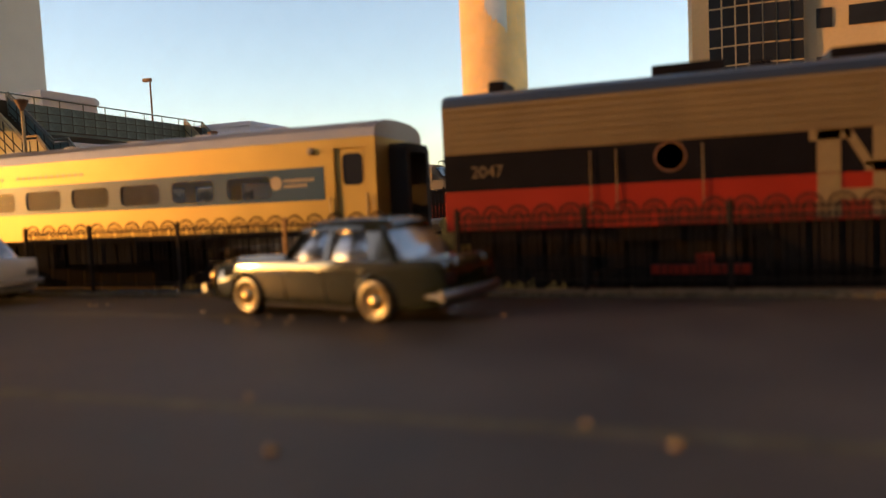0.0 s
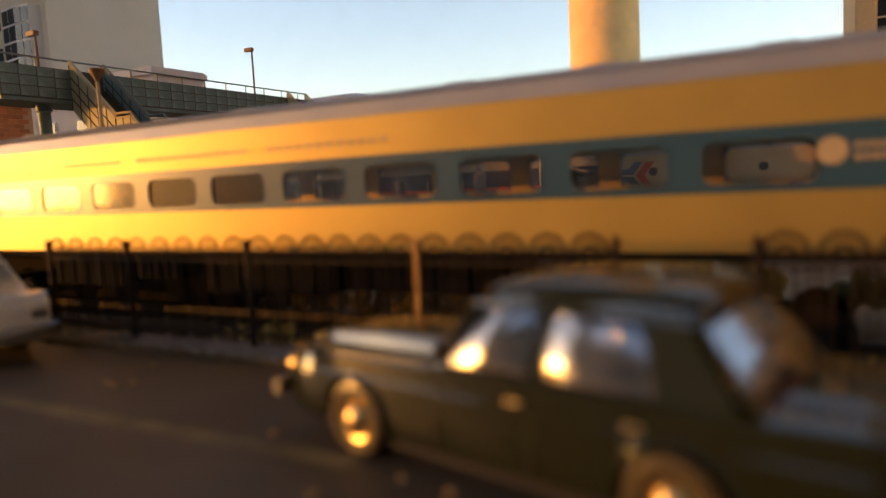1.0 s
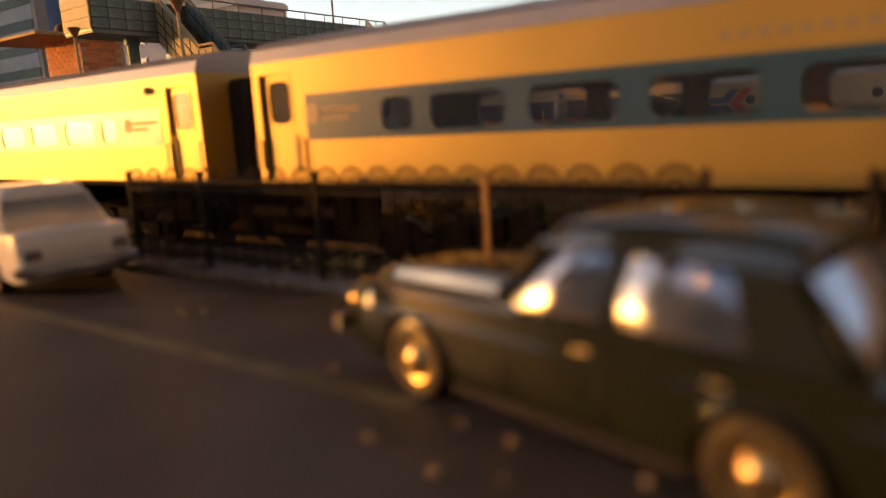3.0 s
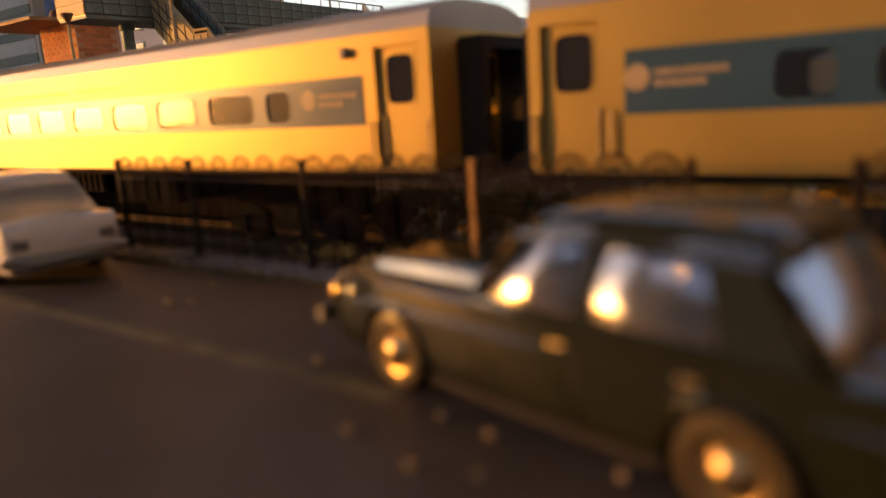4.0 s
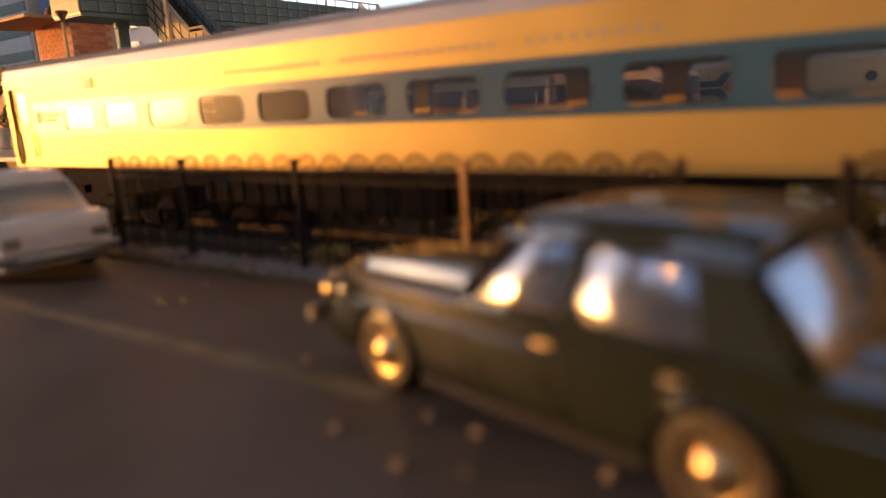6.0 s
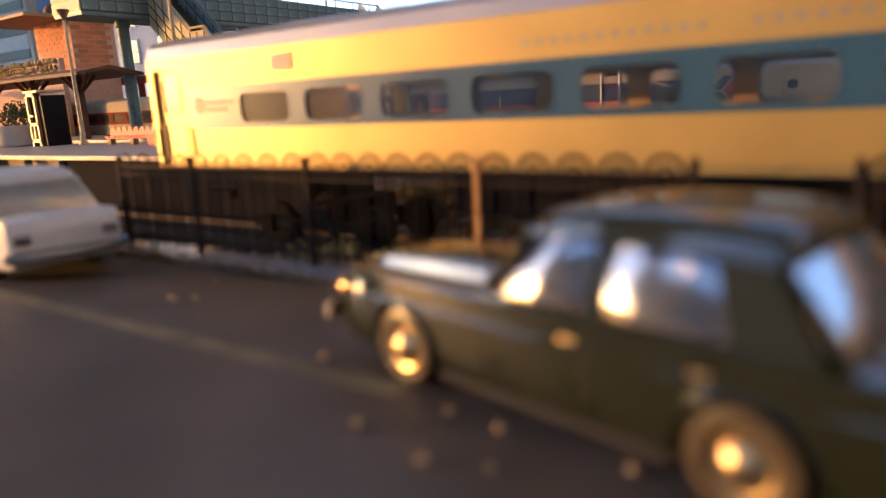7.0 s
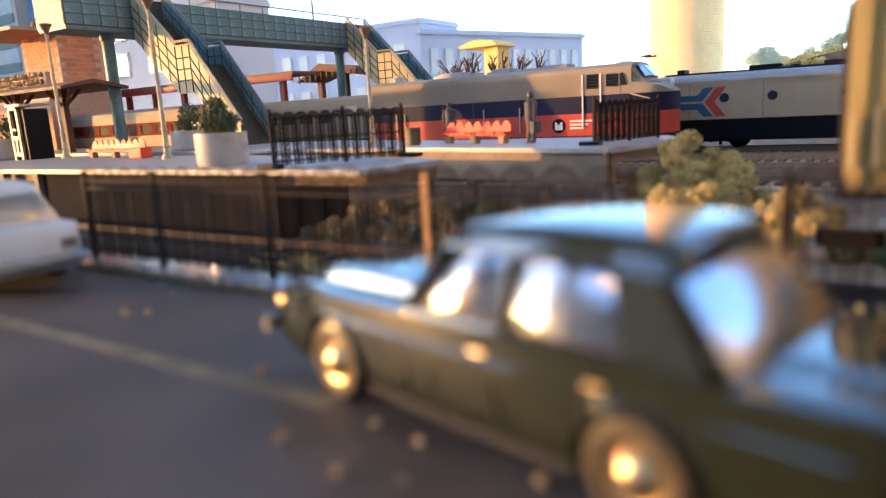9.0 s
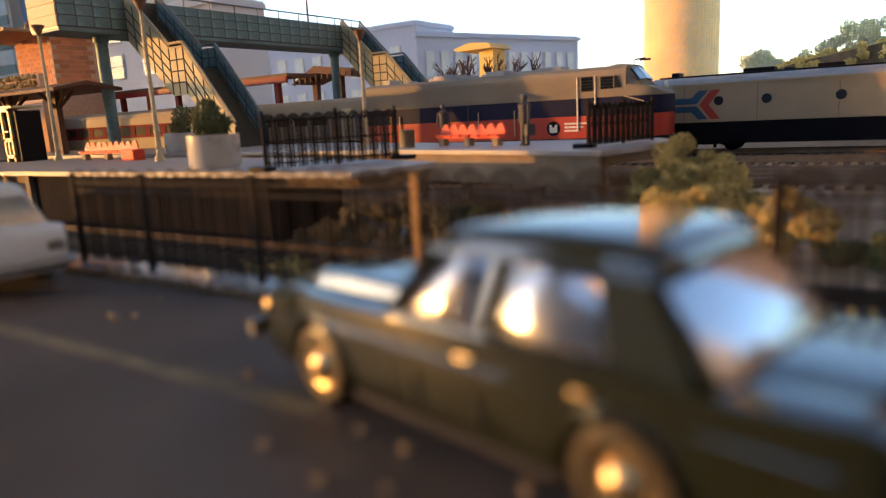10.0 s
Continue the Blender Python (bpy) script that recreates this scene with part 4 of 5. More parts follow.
        rings.append(ring + [(x, hw * 0.93, 1.585), (x, -hw * 0.93, 1.585)])
    loft(b, rings)
    part("car_roof", b, paint, c, smooth=True)
    for s in (-1, 1):
        b = B()
        pts = [P(-0.42, zl, s), P(-0.02, zh, s), P(0.4, zh + 0.015, s, -0.012), P(1.5, zh + 0.015, s, -0.012), P(1.84, zh, s)]
        for p, q in zip(pts, pts[1:]):
            rod(b, p, q, 0.034, seg=8)
        part("drip_rail", b, paint, c, smooth=True)
        b = B()
        slab(b, [P(0.555, zl, s), P(0.665, zl, s), P(0.695, zh, s), P(0.60, zh, s)], 0, -s * 0.07)
        part("pillar", b, paint, c)
        b = B()
        slab(b, [P(1.63, zl, s), P(2.19, zl, s), P(1.78, zh, s), P(1.45, zh, s)], 0, -s * 0.13)
        part("rear_quarter", b, paint, c)
        b = B()
        rod(b, P(-0.42, zl + 0.005, s), P(2.18, zl + 0.02, s), 0.028, seg=8)
        part("belt_rail", b, paint, c, smooth=True)
        for lo0, lo1, hi1, hi0 in ((-0.36, 0.56, 0.60, 0.03), (0.66, 1.63, 1.45, 0.69)):
            b = B()
            # moulded panes bulge outwards
            q = [Vector(P(lo0, zl, s, 0.05)), Vector(P(lo1, zl, s, 0.05)), Vector(P(hi1, zh - 0.01, s, 0.05)), Vector(P(hi0, zh - 0.01, s, 0.05))]
            sheets = []
            for depth in (0.0, 0.015):
                sheets.append([[b.verts.new((q[0].lerp(q[1], u / 12)).lerp(q[3].lerp(q[2], u / 12), v / 10) + Vector((0, s * (0.05 * 4 * u / 12 * (1 - u / 12) + 0.028 * 4 * v / 10 * (1 - v / 10) - depth), 0))) for v in range(11)] for u in range(13)])
            for sheet in sheets:
                for u in range(12):
                    for v in range(10):
                        b.faces.new((sheet[u][v], sheet[u + 1][v], sheet[u + 1][v + 1], sheet[u][v + 1]))
            rim = [(u, 0) for u in range(12)] + [(12, v) for v in range(10)] + [(u, 10) for u in range(12, 0, -1)] + [(0, v) for v in range(10, 0, -1)]
            for (u0, v0), (u1, v1) in zip(rim, rim[1:] + rim[:1]):
                b.faces.new((sheets[0][u0][v0], sheets[0][u1][v1], sheets[1][u1][v1], sheets[1][u0][v0]))
            w = part("side_window", b, M["car_glass"], c, smooth=True)
            w.visible_shadow = False
        for x in (0.42, 1.42):
            b = B()
            rod(b, (x, s * 0.978, 0.905), (x + 0.13, s * 0.978, 0.912), 0.010, seg=8)
            for e in (x + 0.01, x + 0.12):
                rod(b, (e, s * 0.93, 0.905), (e, s * 0.978, 0.905), 0.009, seg=6)
            part("door_handle", b, M["gold_glint_chrome"], c, smooth=True)
        for yy, zz, rr in ((0.70, 0.74, 0.115), (0.71, 0.53, 0.075)):
            b = B()
            lathe(b, [(rr, 0.10), (rr * 1.1, 0.0), (rr, -0.03), (rr * 0.8, -0.06), (rr * 0.3, -0.085)], (-2.585, s * yy, zz), "X", 18)
            part("headlight", b, M["gold_glint_chrome"], c, smooth=True)
        b = B()
        box(b, 3.08, 3.165, *sorted((s * 0.55, s * 0.80)), 0.70, 0.86, 0.02)
        part("tail_light", b, M[lens], c)
    for nm, xa, xb, w0, w1, o in (("windscreen", -0.44, 0.02, 0.84, 0.69, 0.03), ("rear_window", 2.30, 1.84, 0.84, 0.69, -0.03)):
        b = B()
        # both screens are curved across and bow a little outwards
        rows = []
        for v in range(9):
            f = v / 8
            bow = 0.05 * 4 * f * (1 - f)
            hw = w0 + (w1 - w0) * f
            line = [(xa + (xb - xa) * f - math.copysign(1, o) * (bow + 0.07 * (1 - k * k)), hw * k, zl + 0.03 + (zh - zl - 0.02) * f) for k in [-1 + j / 7 for j in range(15)]]
            rows.append(line + [(x + o, y, z) for x, y, z in line[::-1]])
        loft(b, rows)
        w = part(nm, b, M["rear_glass" if nm == "rear_window" else "car_glass"], c, smooth=True)
        w.visible_shadow = False
        b = B()
        q = [(xa, -w0, zl + 0.03), (xa, w0, zl + 0.03), (xb, w1, zh + 0.01), (xb, -w1, zh + 0.01)]
        for p0, p1 in zip(q, q[1:] + q[:1]):
            rod(b, p0, p1, 0.026, seg=6)
        part("window_surround", b, paint, c, smooth=True)
    for x, nm in ((-2.66, "front_bumper"), (3.13, "rear_bumper")):
        b = B()
        o = -1 if x < 0 else 1
        rings = []
        for j in range(13):
            yy = -0.96 + j * 0.16
            xx = x + o * 0.10 * (1 - (yy / 0.96) ** 4)
            rings.append([(xx - o * 0.05, yy, 0.43), (xx + o * 0.03, yy, 0.43), (xx + o * 0.06, yy, 0.49), (xx + o * 0.045, yy, 0.56), (xx, yy, 0.595), (xx - o * 0.05, yy, 0.595)])
        loft(b, rings)
        for s in (-1, 1) if o > 0 else ():
            rod(b, (x, s * 0.95, 0.51), (x - o * 0.30, s * 0.962, 0.51), 0.045, 0.025, 10)
        part(nm, b, M["bumper"], c, smooth=True)
    b = B()
    box(b, -2.69, -2.55, -0.26, 0.26, 0.60, 0.98, 0.03)
    grille = part("grille", b, M["gold_glint_chrome"], c)
    for k in range(7):
        b = B()
        box(b, -2.70, -2.685, -0.21 + k * 0.065, -0.18 + k * 0.065, 0.64, 0.94)
        part("grille_slot", b, M["rubber"], grille)
    b = B()
    rod(b, (-2.60, 0, 0.98), (-2.60, 0, 1.09), 0.014, 0.008, 8)
    part("bonnet_ornament", b, M["gold_glint_chrome"], c, smooth=True)
    # an opaque pale sheet just above the belt line, added to brighten the windows by reflection
    b = B()
    nx, ny = 24, 14
    grid = [[b.verts.new((-0.34 + 2.44 * i / nx, -0.79 + 1.58 * j / ny, 1.10 + 0.008 * math.sin(i * 1.3 + j * 0.7) + 0.007 * math.sin(j * 1.6 - i * 0.5))) for j in range(ny + 1)] for i in range(nx + 1)]
    for i in range(nx):
        for j in range(ny):
            b.faces.new((grid[i][j], grid[i + 1][j], grid[i + 1][j + 1], grid[i][j + 1]))
    ret = bmesh.ops.extrude_face_region(b, geom=b.faces[:])
    bmesh.ops.translate(b, vec=(0, 0, -0.03), verts=[v for v in ret["geom"] if isinstance(v, bmesh.types.BMVert)])
    part("window_reflector", b, M["insert"], c, "shiny pale sheet added inside to reflect light out through the windows", smooth=True)
    for x in AXLES:
        for s in (-1, 1):
            y0 = s * 0.80
            w = B()
            lathe(w, [(R * 0.55, -0.13), (R * 0.93, -0.14), (R, -0.09), (R, 0.09), (R * 0.93, 0.14), (R * 0.55, 0.13)], (x, y0, R), "Y", 32)
            wheel = part("wheel", w, M["rubber"], c, smooth=True)
            ye = y0 + s * 0.135
            w = B()
            lathe(w, [(R * 0.95, -s * 0.01), (R * 0.93, s * 0.018), (R * 0.80, s * 0.032), (R * 0.66, s * 0.018), (R * 0.60, -s * 0.02)], (x, ye, R), "Y", 32)
            part("whitewall", w, M["whitewall"], wheel, smooth=True)
            w = B()
            lathe(w, [(R * 0.60, -s * 0.02), (R * 0.56, s * 0.004), (R * 0.42, -s * 0.012), (R * 0.36, s * 0.02), (R * 0.28, s * 0.055), (R * 0.14, s * 0.075), (R * 0.02, s * 0.08)], (x, ye, R), "Y", 32)
            part("hubcap", w, M["gold_glint_chrome"], wheel, "polished hubcap", smooth=True)
    return c


CAR_TURN = math.degrees(math.atan2(3.02 - 3.74, 4.84 - 1.75))
ca = radians(CAR_TURN)
mx, my = (1.75 + 4.84) / 2, (-3.02 - 3.74) / 2
off = (0.165, 0.93)   # wheelbase middle and near wheel face in the car's space
car = sedan("dark green four-door saloon with whitewall tyres parked on the asphalt", (mx - (off[0] * math.cos(ca) + off[1] * math.sin(ca)), my + off[1] * math.cos(ca) - off[0] * math.sin(ca), 0), CAR_TURN, M["green_car"])
sedan("white saloon car parked by the railway fence", (-9.02, -1.62, 0), -9, M["white_car"], "bumper")


# ---- platforms ----
def platform(label, outline, z1, post_xs, front):
    p = thing("platform", label, "platform", kind="structure")
    b = B()
    prism(b, outline, z1 - 0.16, z1, "Z")
    part("deck", b, M["concrete"], p, "pale concrete platform deck")
    b = B()
    cx, cy = sum(q[0] for q in outline) / len(outline), sum(q[1] for q in outline) / len(outline)
    prism(b, [(q[0] + (cx - q[0]) * 0.008 , q[1] + (cy - q[1]) * 0.16) for q in outline], z1 - 0.52, z1 - 0.16, "Z")
    part("beam", b, M["timber"], p)
    for x in post_xs:
        b = B()
        y = front(x)
        box(b, x - 0.16, x + 0.16, y + 0.12, y + 0.45, -0.96, z1 - 0.16, 0.02)
        part("support", b, M["timber"], p)
    return p


platform("long concrete station platform on timber supports beside the train", [(-95, 6.0), (-5.5, 6.0), (-4.9, 9.0), (-9.5, 10.9), (-22, 13.0), (-95, 13.4)], ZP, [-40, -36, -32, -28.6, -25.2, -22.4], lambda x: 6.0)
# added block that closes the recess with the darkness of its shade
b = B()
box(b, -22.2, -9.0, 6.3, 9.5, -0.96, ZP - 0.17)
solid("underside_filler", b, M["under_deck_shade"], "dark filler wall under the platform, coloured as the shade there", "wall", "structure")
platform("second station platform with benches and waiting figurines", [(-70, 16.6), (-34, 16.4), (-11.0, 15.2), (-1.2, 12.5), (0.0, 17.2), (-1.4, 19.6), (-12, 20.2), (-22, 24.2), (-70, 24.2)], ZP, [-10, -7.5, -4.0, -1.5], lambda x: 13.0 - (x + 1.2) * 0.27)
b = B()
prism(b, [(-11.0, 15.34), (-1.35, 12.70), (-1.3, 12.85), (-11.0, 15.5)], 0.1, ZP - 0.165, "Z")
solid("platform_front", b, M["timber"], "tan timber boards along the platform front", "wall", "structure")


def lamp(label, at, h):
    l = thing("platform_lamp", label, "lamp", at=at, group="lamps on the platforms")
    b = B()
    lathe(b, [(0.24, 0), (0.24, 0.1), (0.15, 0.22), (0.12, 0.5), (0.17, 0.56), (0.12, 0.62), (0.11, 1.2), (0.15, 1.26), (0.10, 1.34), (0.075, h - 0.5)], seg=12)
    part("lamp_post", b, M["lamp_metal"], l, smooth=True)
    b = B()
    lathe(b, [(0.06, h - 0.62), (0.09, h - 0.5), (0.30, h - 0.12), (0.32, h - 0.04), (0.22, h), (0.02, h + 0.03)], seg=16)
    part("lamp_head", b, M["lamp_head"], l, "rusty cone lamp head", smooth=True)
    return l


lamp("tall weathered platform lamp with a cone head, sunlight put into its post's gold colour", (-20.3, 10.7, ZP), 6.75)
lamp("tall weathered platform lamp with a cone head, sunlight put into its post's gold colour", (-31.4, 12.2, ZP), 7.0)
lamp("tall weathered platform lamp with a cone head, sunlight put into its post's gold colour", (-16.4, 20.0, ZP), 5.7)


def seats(at, turn, n, label):
    s = thing("bench", label, "bench", at=at, turn=turn, group="orange platform benches")
    b = B()
    box(b, 0, n * 0.55, -0.16, 0.16, 0.30, 0.38, 0.02)
    part("beam", b, M["orange_seat"], s)
    for k in range(n):
        x = k * 0.55 + 0.28
        b = B()
        rings = []
        for j in range(7):
            a = j / 6
            w = 0.23 * math.sin(math.pi * min(0.98, 0.25 + 0.75 * a)) + 0.06
            rings.append([(x - w, 0.10 + 0.08 * a, 0.40 + 0.48 * a), (x + w, 0.10 + 0.08 * a, 0.40 + 0.48 * a), (x + w, 0.17 + 0.08 * a, 0.40 + 0.48 * a), (x - w, 0.17 + 0.08 * a, 0.40 + 0.48 * a)])
        loft(b, rings)
        box(b, x - 0.23, x + 0.23, -0.26, 0.2, 0.38, 0.46, 0.03)
        part("seat", b, M["orange_seat"], s, smooth=True)
    for x in (0.3, n * 0.275, n * 0.55 - 0.3):
        b = B()
        box(b, x - 0.16, x + 0.16, -0.14, 0.14, 0.0, 0.31, 0.02)
        part("foot", b, M["timber"], s)
    return s


seats((-28.6, 12.0, ZP), -3, 9, "orange moulded station seats on a beam, on the platform")
b = B()
box(b, -0.5, 0.5, -0.3, 0.3, 0.0, 0.5, 0.06)
solid("orange_box", b, M["orange_seat"], "orange plastic bin box at the bench end", "box", at=(-23.5, 11.5, ZP))
seats((-10.4, 17.6, ZP), -16, 7, "orange moulded station seats on a beam, on the platform")


def planter(at, r, h, size, label):
    p = thing("planter", label, "planter", at=at, group="planters on the platforms")
    b = B()
    lathe(b, [(r * 0.93, 0), (r, h * 0.1), (r, h), (r * 0.88, h), (r * 0.86, h * 0.82), (0.02, h * 0.8)], seg=26)
    part("pot", b, M["planter"], p, smooth=True)
    b = B()
    clump(b, (0, 0, h + size * 0.35), (r * 0.8, r * 0.8, size * 0.5), 520, 0.09, rng)
    clump(b, (-r * 0.15, 0, h + size * 0.8), (r * 0.5, r * 0.5, size * 0.5), 320, 0.08, rng)
    part("shrub", b, M["leaf"], p, "clipped dark evergreen shrub")
    return p


planter((-12.9, 7.7, ZP), 0.86, 1.08, 0.9, "round concrete planter with an evergreen shrub")
planter((-27.5, 17.6, ZP), 1.3, 1.1, 1.2, "round concrete planter with an evergreen shrub")
planter((-37.6, 12.0, ZP), 1.5, 1.2, 1.1, "round concrete planter with an evergreen shrub")
# ticket machine: open pale frame and a dark cabinet
mc = thing("ticket_machine", "dark cabinet with a pale open frame on the platform", "ticket machine", at=(-34.6, 12.2, ZP))
b = B()
for x0, x1, z0, z1 in ((-0.5, -0.32, 0, 2.9), (0.32, 0.5, 0, 2.9), (-0.5, 0.5, 2.7, 2.9), (-0.5, 0.5, 1.1, 1.3), (-0.5, 0.5, 0.2, 0.4), (-0.1, 0.06, 0.4, 1.1), (-0.32, 0.1, 1.6, 1.72)):
    box(b, x0, x1, -0.9, -0.75, z0, z1, 0.02)
part("frame", b, M["handrail"], mc, "pale open front frame")
b = B()
box(b, -0.5, 0.9, -0.74, 0.6, 0, 2.75, 0.05)
part("cabinet", b, M["black"], mc)
b = B()
box(b, -0.6, 1.0, -0.95, 0.7, 2.9, 3.02, 0.02)
part("top", b, M["handrail"], mc)
b = B()
lathe(b, [(0.32, 0), (0.34, 0.7), (0.36, 0.74), (0.3, 0.76)], seg=14)
solid("litter_bin", b, M["cream"], "cream litter bin on the platform", "bin", at=(-11.6, 16.9, ZP), smooth=True)

# fences on the platforms
bow_fence("dark bow-topped fence on the platform end", [0, 2.25, 4.25], [(0, 2.25), (2.25, 4.25)], 1.62, 0.0, 0.40, at=(-9.0, 6.35, ZP), turn=64, r=0.05, bar=0.030, group="fences on the platforms", rails=(0.86, 0.5, 0.12))
bow_fence("dark bow-topped fence on the platform end", [0, 1.9, 3.6], [(0, 1.9), (1.9, 3.6)], 1.5, 0.0, 0.30, at=(-2.35, 14.4, ZP), turn=72, r=0.05, bar=0.030, group="fences on the platforms", rails=(0.86, 0.5, 0.12))
for x, y in ((-8.95, 6.15), (-6.95, 10.25), (-2.4, 14.2)):
    b = B()
    box(b, -0.35, 0.35, -0.22, 0.22, 0, 0.14, 0.03)
    solid("rubber_block", b, M["black"], "black rubber block standing by the fence", "block", at=(x, y, ZP))


def figurine(at, turn, h, label, bag):
    b = B()
    for s in (-1, 1):
        rod(b, (s * 0.10 * h / 2, 0.05 * s, 0.05), (s * 0.09 * h / 2, 0, h * 0.48), 0.085 * h / 2, 0.11 * h / 2, 10)
        box(b, s * 0.1 * h / 2 - 0.05, s * 0.1 * h / 2 + 0.05, -0.16, 0.08, 0, 0.07)
        rod(b, (s * 0.26 * h / 2, 0, h * 0.80), (s * 0.30 * h / 2, -0.05, h * 0.45), 0.06 * h / 2, 0.05 * h / 2, 8)
    lathe(b, [(0.17 * h / 2, h * 0.42), (0.21 * h / 2, h * 0.5), (0.22 * h / 2, h * 0.66), (0.25 * h / 2, h * 0.78), (0.16 * h / 2, h * 0.83), (0.07 * h / 2, h * 0.86)], seg=14)
    bmesh.ops.create_icosphere(b, subdivisions=2, radius=h * 0.072, matrix=Matrix.Translation((0, 0, h * 0.925)))
    if bag:
        box(b, 0.25, 0.55, -0.25, 0.1, h * 0.2, h * 0.42, 0.03)
    return solid("figurine", b, M["figure"], label, "figurine", group="waiting figurines", smooth=True, at=at, turn=turn)


figurine((-10.3, 17.9, ZP), 25, 1.78, "dark painted standing figurine on the platform", False)
figurine((-5.6, 16.3, ZP), -30, 1.95, "grey painted standing figurine with a bag", True)

# ---- footbridge ----
fb = thing("footbridge", "weathered green panelled footbridge over the tracks with two stairs", "footbridge")
BX0, BX1, BY0, BY1, BZ0, BZ1 = -40.2, -37.0, 16.4, 45.5, 9.05, 11.15
b = B()
box(b, BX0, BX1, BY0, BY1, BZ0 - 0.12, BZ0 + 0.15)
part("deck", b, M["copper_green"], fb)
panel_w = 1.15
b = B()
box(b, -0.05, 0.05, -panel_w / 2 + 0.035, panel_w / 2 - 0.035, 0, 0.59, 0.02)
pan_me = mesh_of("panel", b, M["copper_green"])
b = B()
box(b, -panel_w / 2 + 0.03, panel_w / 2 - 0.03, -0.04, 0.04, 0, 0.62, 0.02)
pan_x_me = mesh_of("panel", b, M["sunlit_side_panel"])
for X in (BX0, BX1):
    b = B()
    box(b, X - 0.03, X + 0.03, BY0, BY1, BZ0 + 0.1, BZ1 - 0.02)
    part("side_web", b, M["tread"], fb)
    n = int((BY1 - BY0) / panel_w)
    for i in range(n):
        for r in range(3):
            y = BY0 + (i + 0.5) * panel_w
            if X == BX1 and (20.9 < y < 23.6 or 42.4 < y < 45.0):
                continue
            piece("panel", pan_me, fb, (X, y, BZ0 + 0.2 + r * 0.65))
    b = B()
    rod(b, (X, BY0, BZ1 + 0.55), (X, BY1, BZ1 + 0.55), 0.06, seg=8)
    for i in range(n // 2 + 1):
        rod(b, (X, BY0 + i * 2 * panel_w + 0.05, BZ1 - 0.1), (X, BY0 + i * 2 * panel_w + 0.05, BZ1 + 0.55), 0.05, seg=6)
    part("railing", b, M["bridge_rail"], fb)
# the end faces the sun: its brightness is put into pale gold colours
b = B()
box(b, BX0, BX1, BY0 - 0.05, BY0 + 0.03, BZ0, BZ1 + 0.2)
part("end_web", b, M["handrail"], fb)
for i in range(3):
    for r in range(3):
        piece("panel", pan_x_me, fb, (BX0 + 0.55 + i * 1.08, BY0 - 0.09, BZ0 + 0.12 + r * 0.68))
b = B()
rod(b, (BX0, BY0 - 0.05, BZ1 + 0.55), (BX1, BY0 - 0.05, BZ1 + 0.55), 0.06)
part("railing", b, M["bridge_rail"], fb)
for x, y in ((-38.5, 19.9), (-38.5, 43.0)):
    b = B()
    lathe(b, [(0.46, ZP - 0.0), (0.46, ZP + 0.15), (0.40, ZP + 0.2), (0.40, BZ0 - 0.6), (0.50, BZ0 - 0.55), (0.50, BZ0 - 0.1)], (x, y, 0), seg=16)
    part("column", b, M["copper_green"], fb, "green round bridge column", smooth=True)


def stair(y0, y1, x_top, x_mid0, x_mid1, x_foot, z_top, z_mid, z_foot):
    def zline(x):
        if x < x_mid0:
            return z_top + (z_mid - z_top) * (x - x_top) / (x_mid0 - x_top)
        if x < x_mid1:
            return z_mid
        return z_mid + (z_foot - z_mid) * (x - x_mid1) / (x_foot - x_mid1)
    # near side and its rail are coloured paler, as the sunlit side
    for y, mt in ((y0, "sunlit_side_panel"), (y1, "copper_green")):
        for xa, xb in ((x_top, x_mid0), (x_mid0, x_mid1), (x_mid1, x_foot)):
            b = B()
            za, zb = zline(xa), zline(xb - 1e-6)
            low_ = 1.7 if mt == "sunlit_side_panel" else 0.5
            prism(b, [(xa, za - low_), (xb, max(0.9, zb - low_)), (xb, zb + 1.25), (xa, za + 1.25)], y - 0.05, y + 0.05, "Y")
            part("stair_side", b, M[mt], fb, "panelled stair side, coloured pale as the sunlit side" if mt == "sunlit_side_panel" else "")
            nseg = max(1, round((xb - xa) / 0.85))
            for i in range(nseg + 1):
                x = xa + (xb - xa) * i / nseg
                z = za + (zb - za) * i / nseg
                b = B()
                box(b, x - 0.035, x + 0.035, y - 0.075, y + 0.075, max(0.95, z - low_ + 0.05), z + 1.25)
                part("stair_batten", b, M["tread"], fb)
            for f in (0.1, 0.7) if low_ < 1 else (-0.9, -0.2, 0.5):
                b = B()
                rod(b, (xa, y - 0.05, za + f), (xb, y - 0.05, zb + f), 0.045, seg=6)
                part("stair_batten", b, M["tread"], fb)
            b = B()
            rod(b, (xa, y, za + 1.55), (xb, y, zb + 1.55), 0.09, seg=8)
            rod(b, (xa, y, za + 1.27), (xb, y, zb + 1.27), 0.08, seg=8)
            for i in range(0, nseg + 1, 2):
                x = xa + (xb - xa) * i / nseg
                z = za + (zb - za) * i / nseg
                rod(b, (x, y, z + 1.2), (x, y, z + 1.55), 0.05, seg=6)
            part("handrail", b, M["handrail" if mt == "sunlit_side_panel" else "bridge_rail"], fb)
    for xa, xb in ((x_top, x_mid0), (x_mid1, x_foot)):
        za, zb = zline(xa), zline(xb - 1e-6)
        n = round((za - zb) / 0.22)
        for i in range(n):
            x = xa + (xb - xa) * (i + 0.5) / n
            z = za + (zb - za) * (i + 1) / n
            b = B()
            w = (xb - xa) / n
            box(b, x - w * 0.55, x + w * 0.55, y0 + 0.06, y1 - 0.06, z - 0.1, z)
            box(b, x - w * 0.5, x - w * 0.42, y0 + 0.06, y1 - 0.06, z, z + 0.2)
            part("tread", b, M["tread"], fb)
    b = B()
    box(b, x_mid0, x_mid1, y0, y1, z_mid - 0.25, z_mid - 0.05)
    part("landing", b, M["tread"], fb)


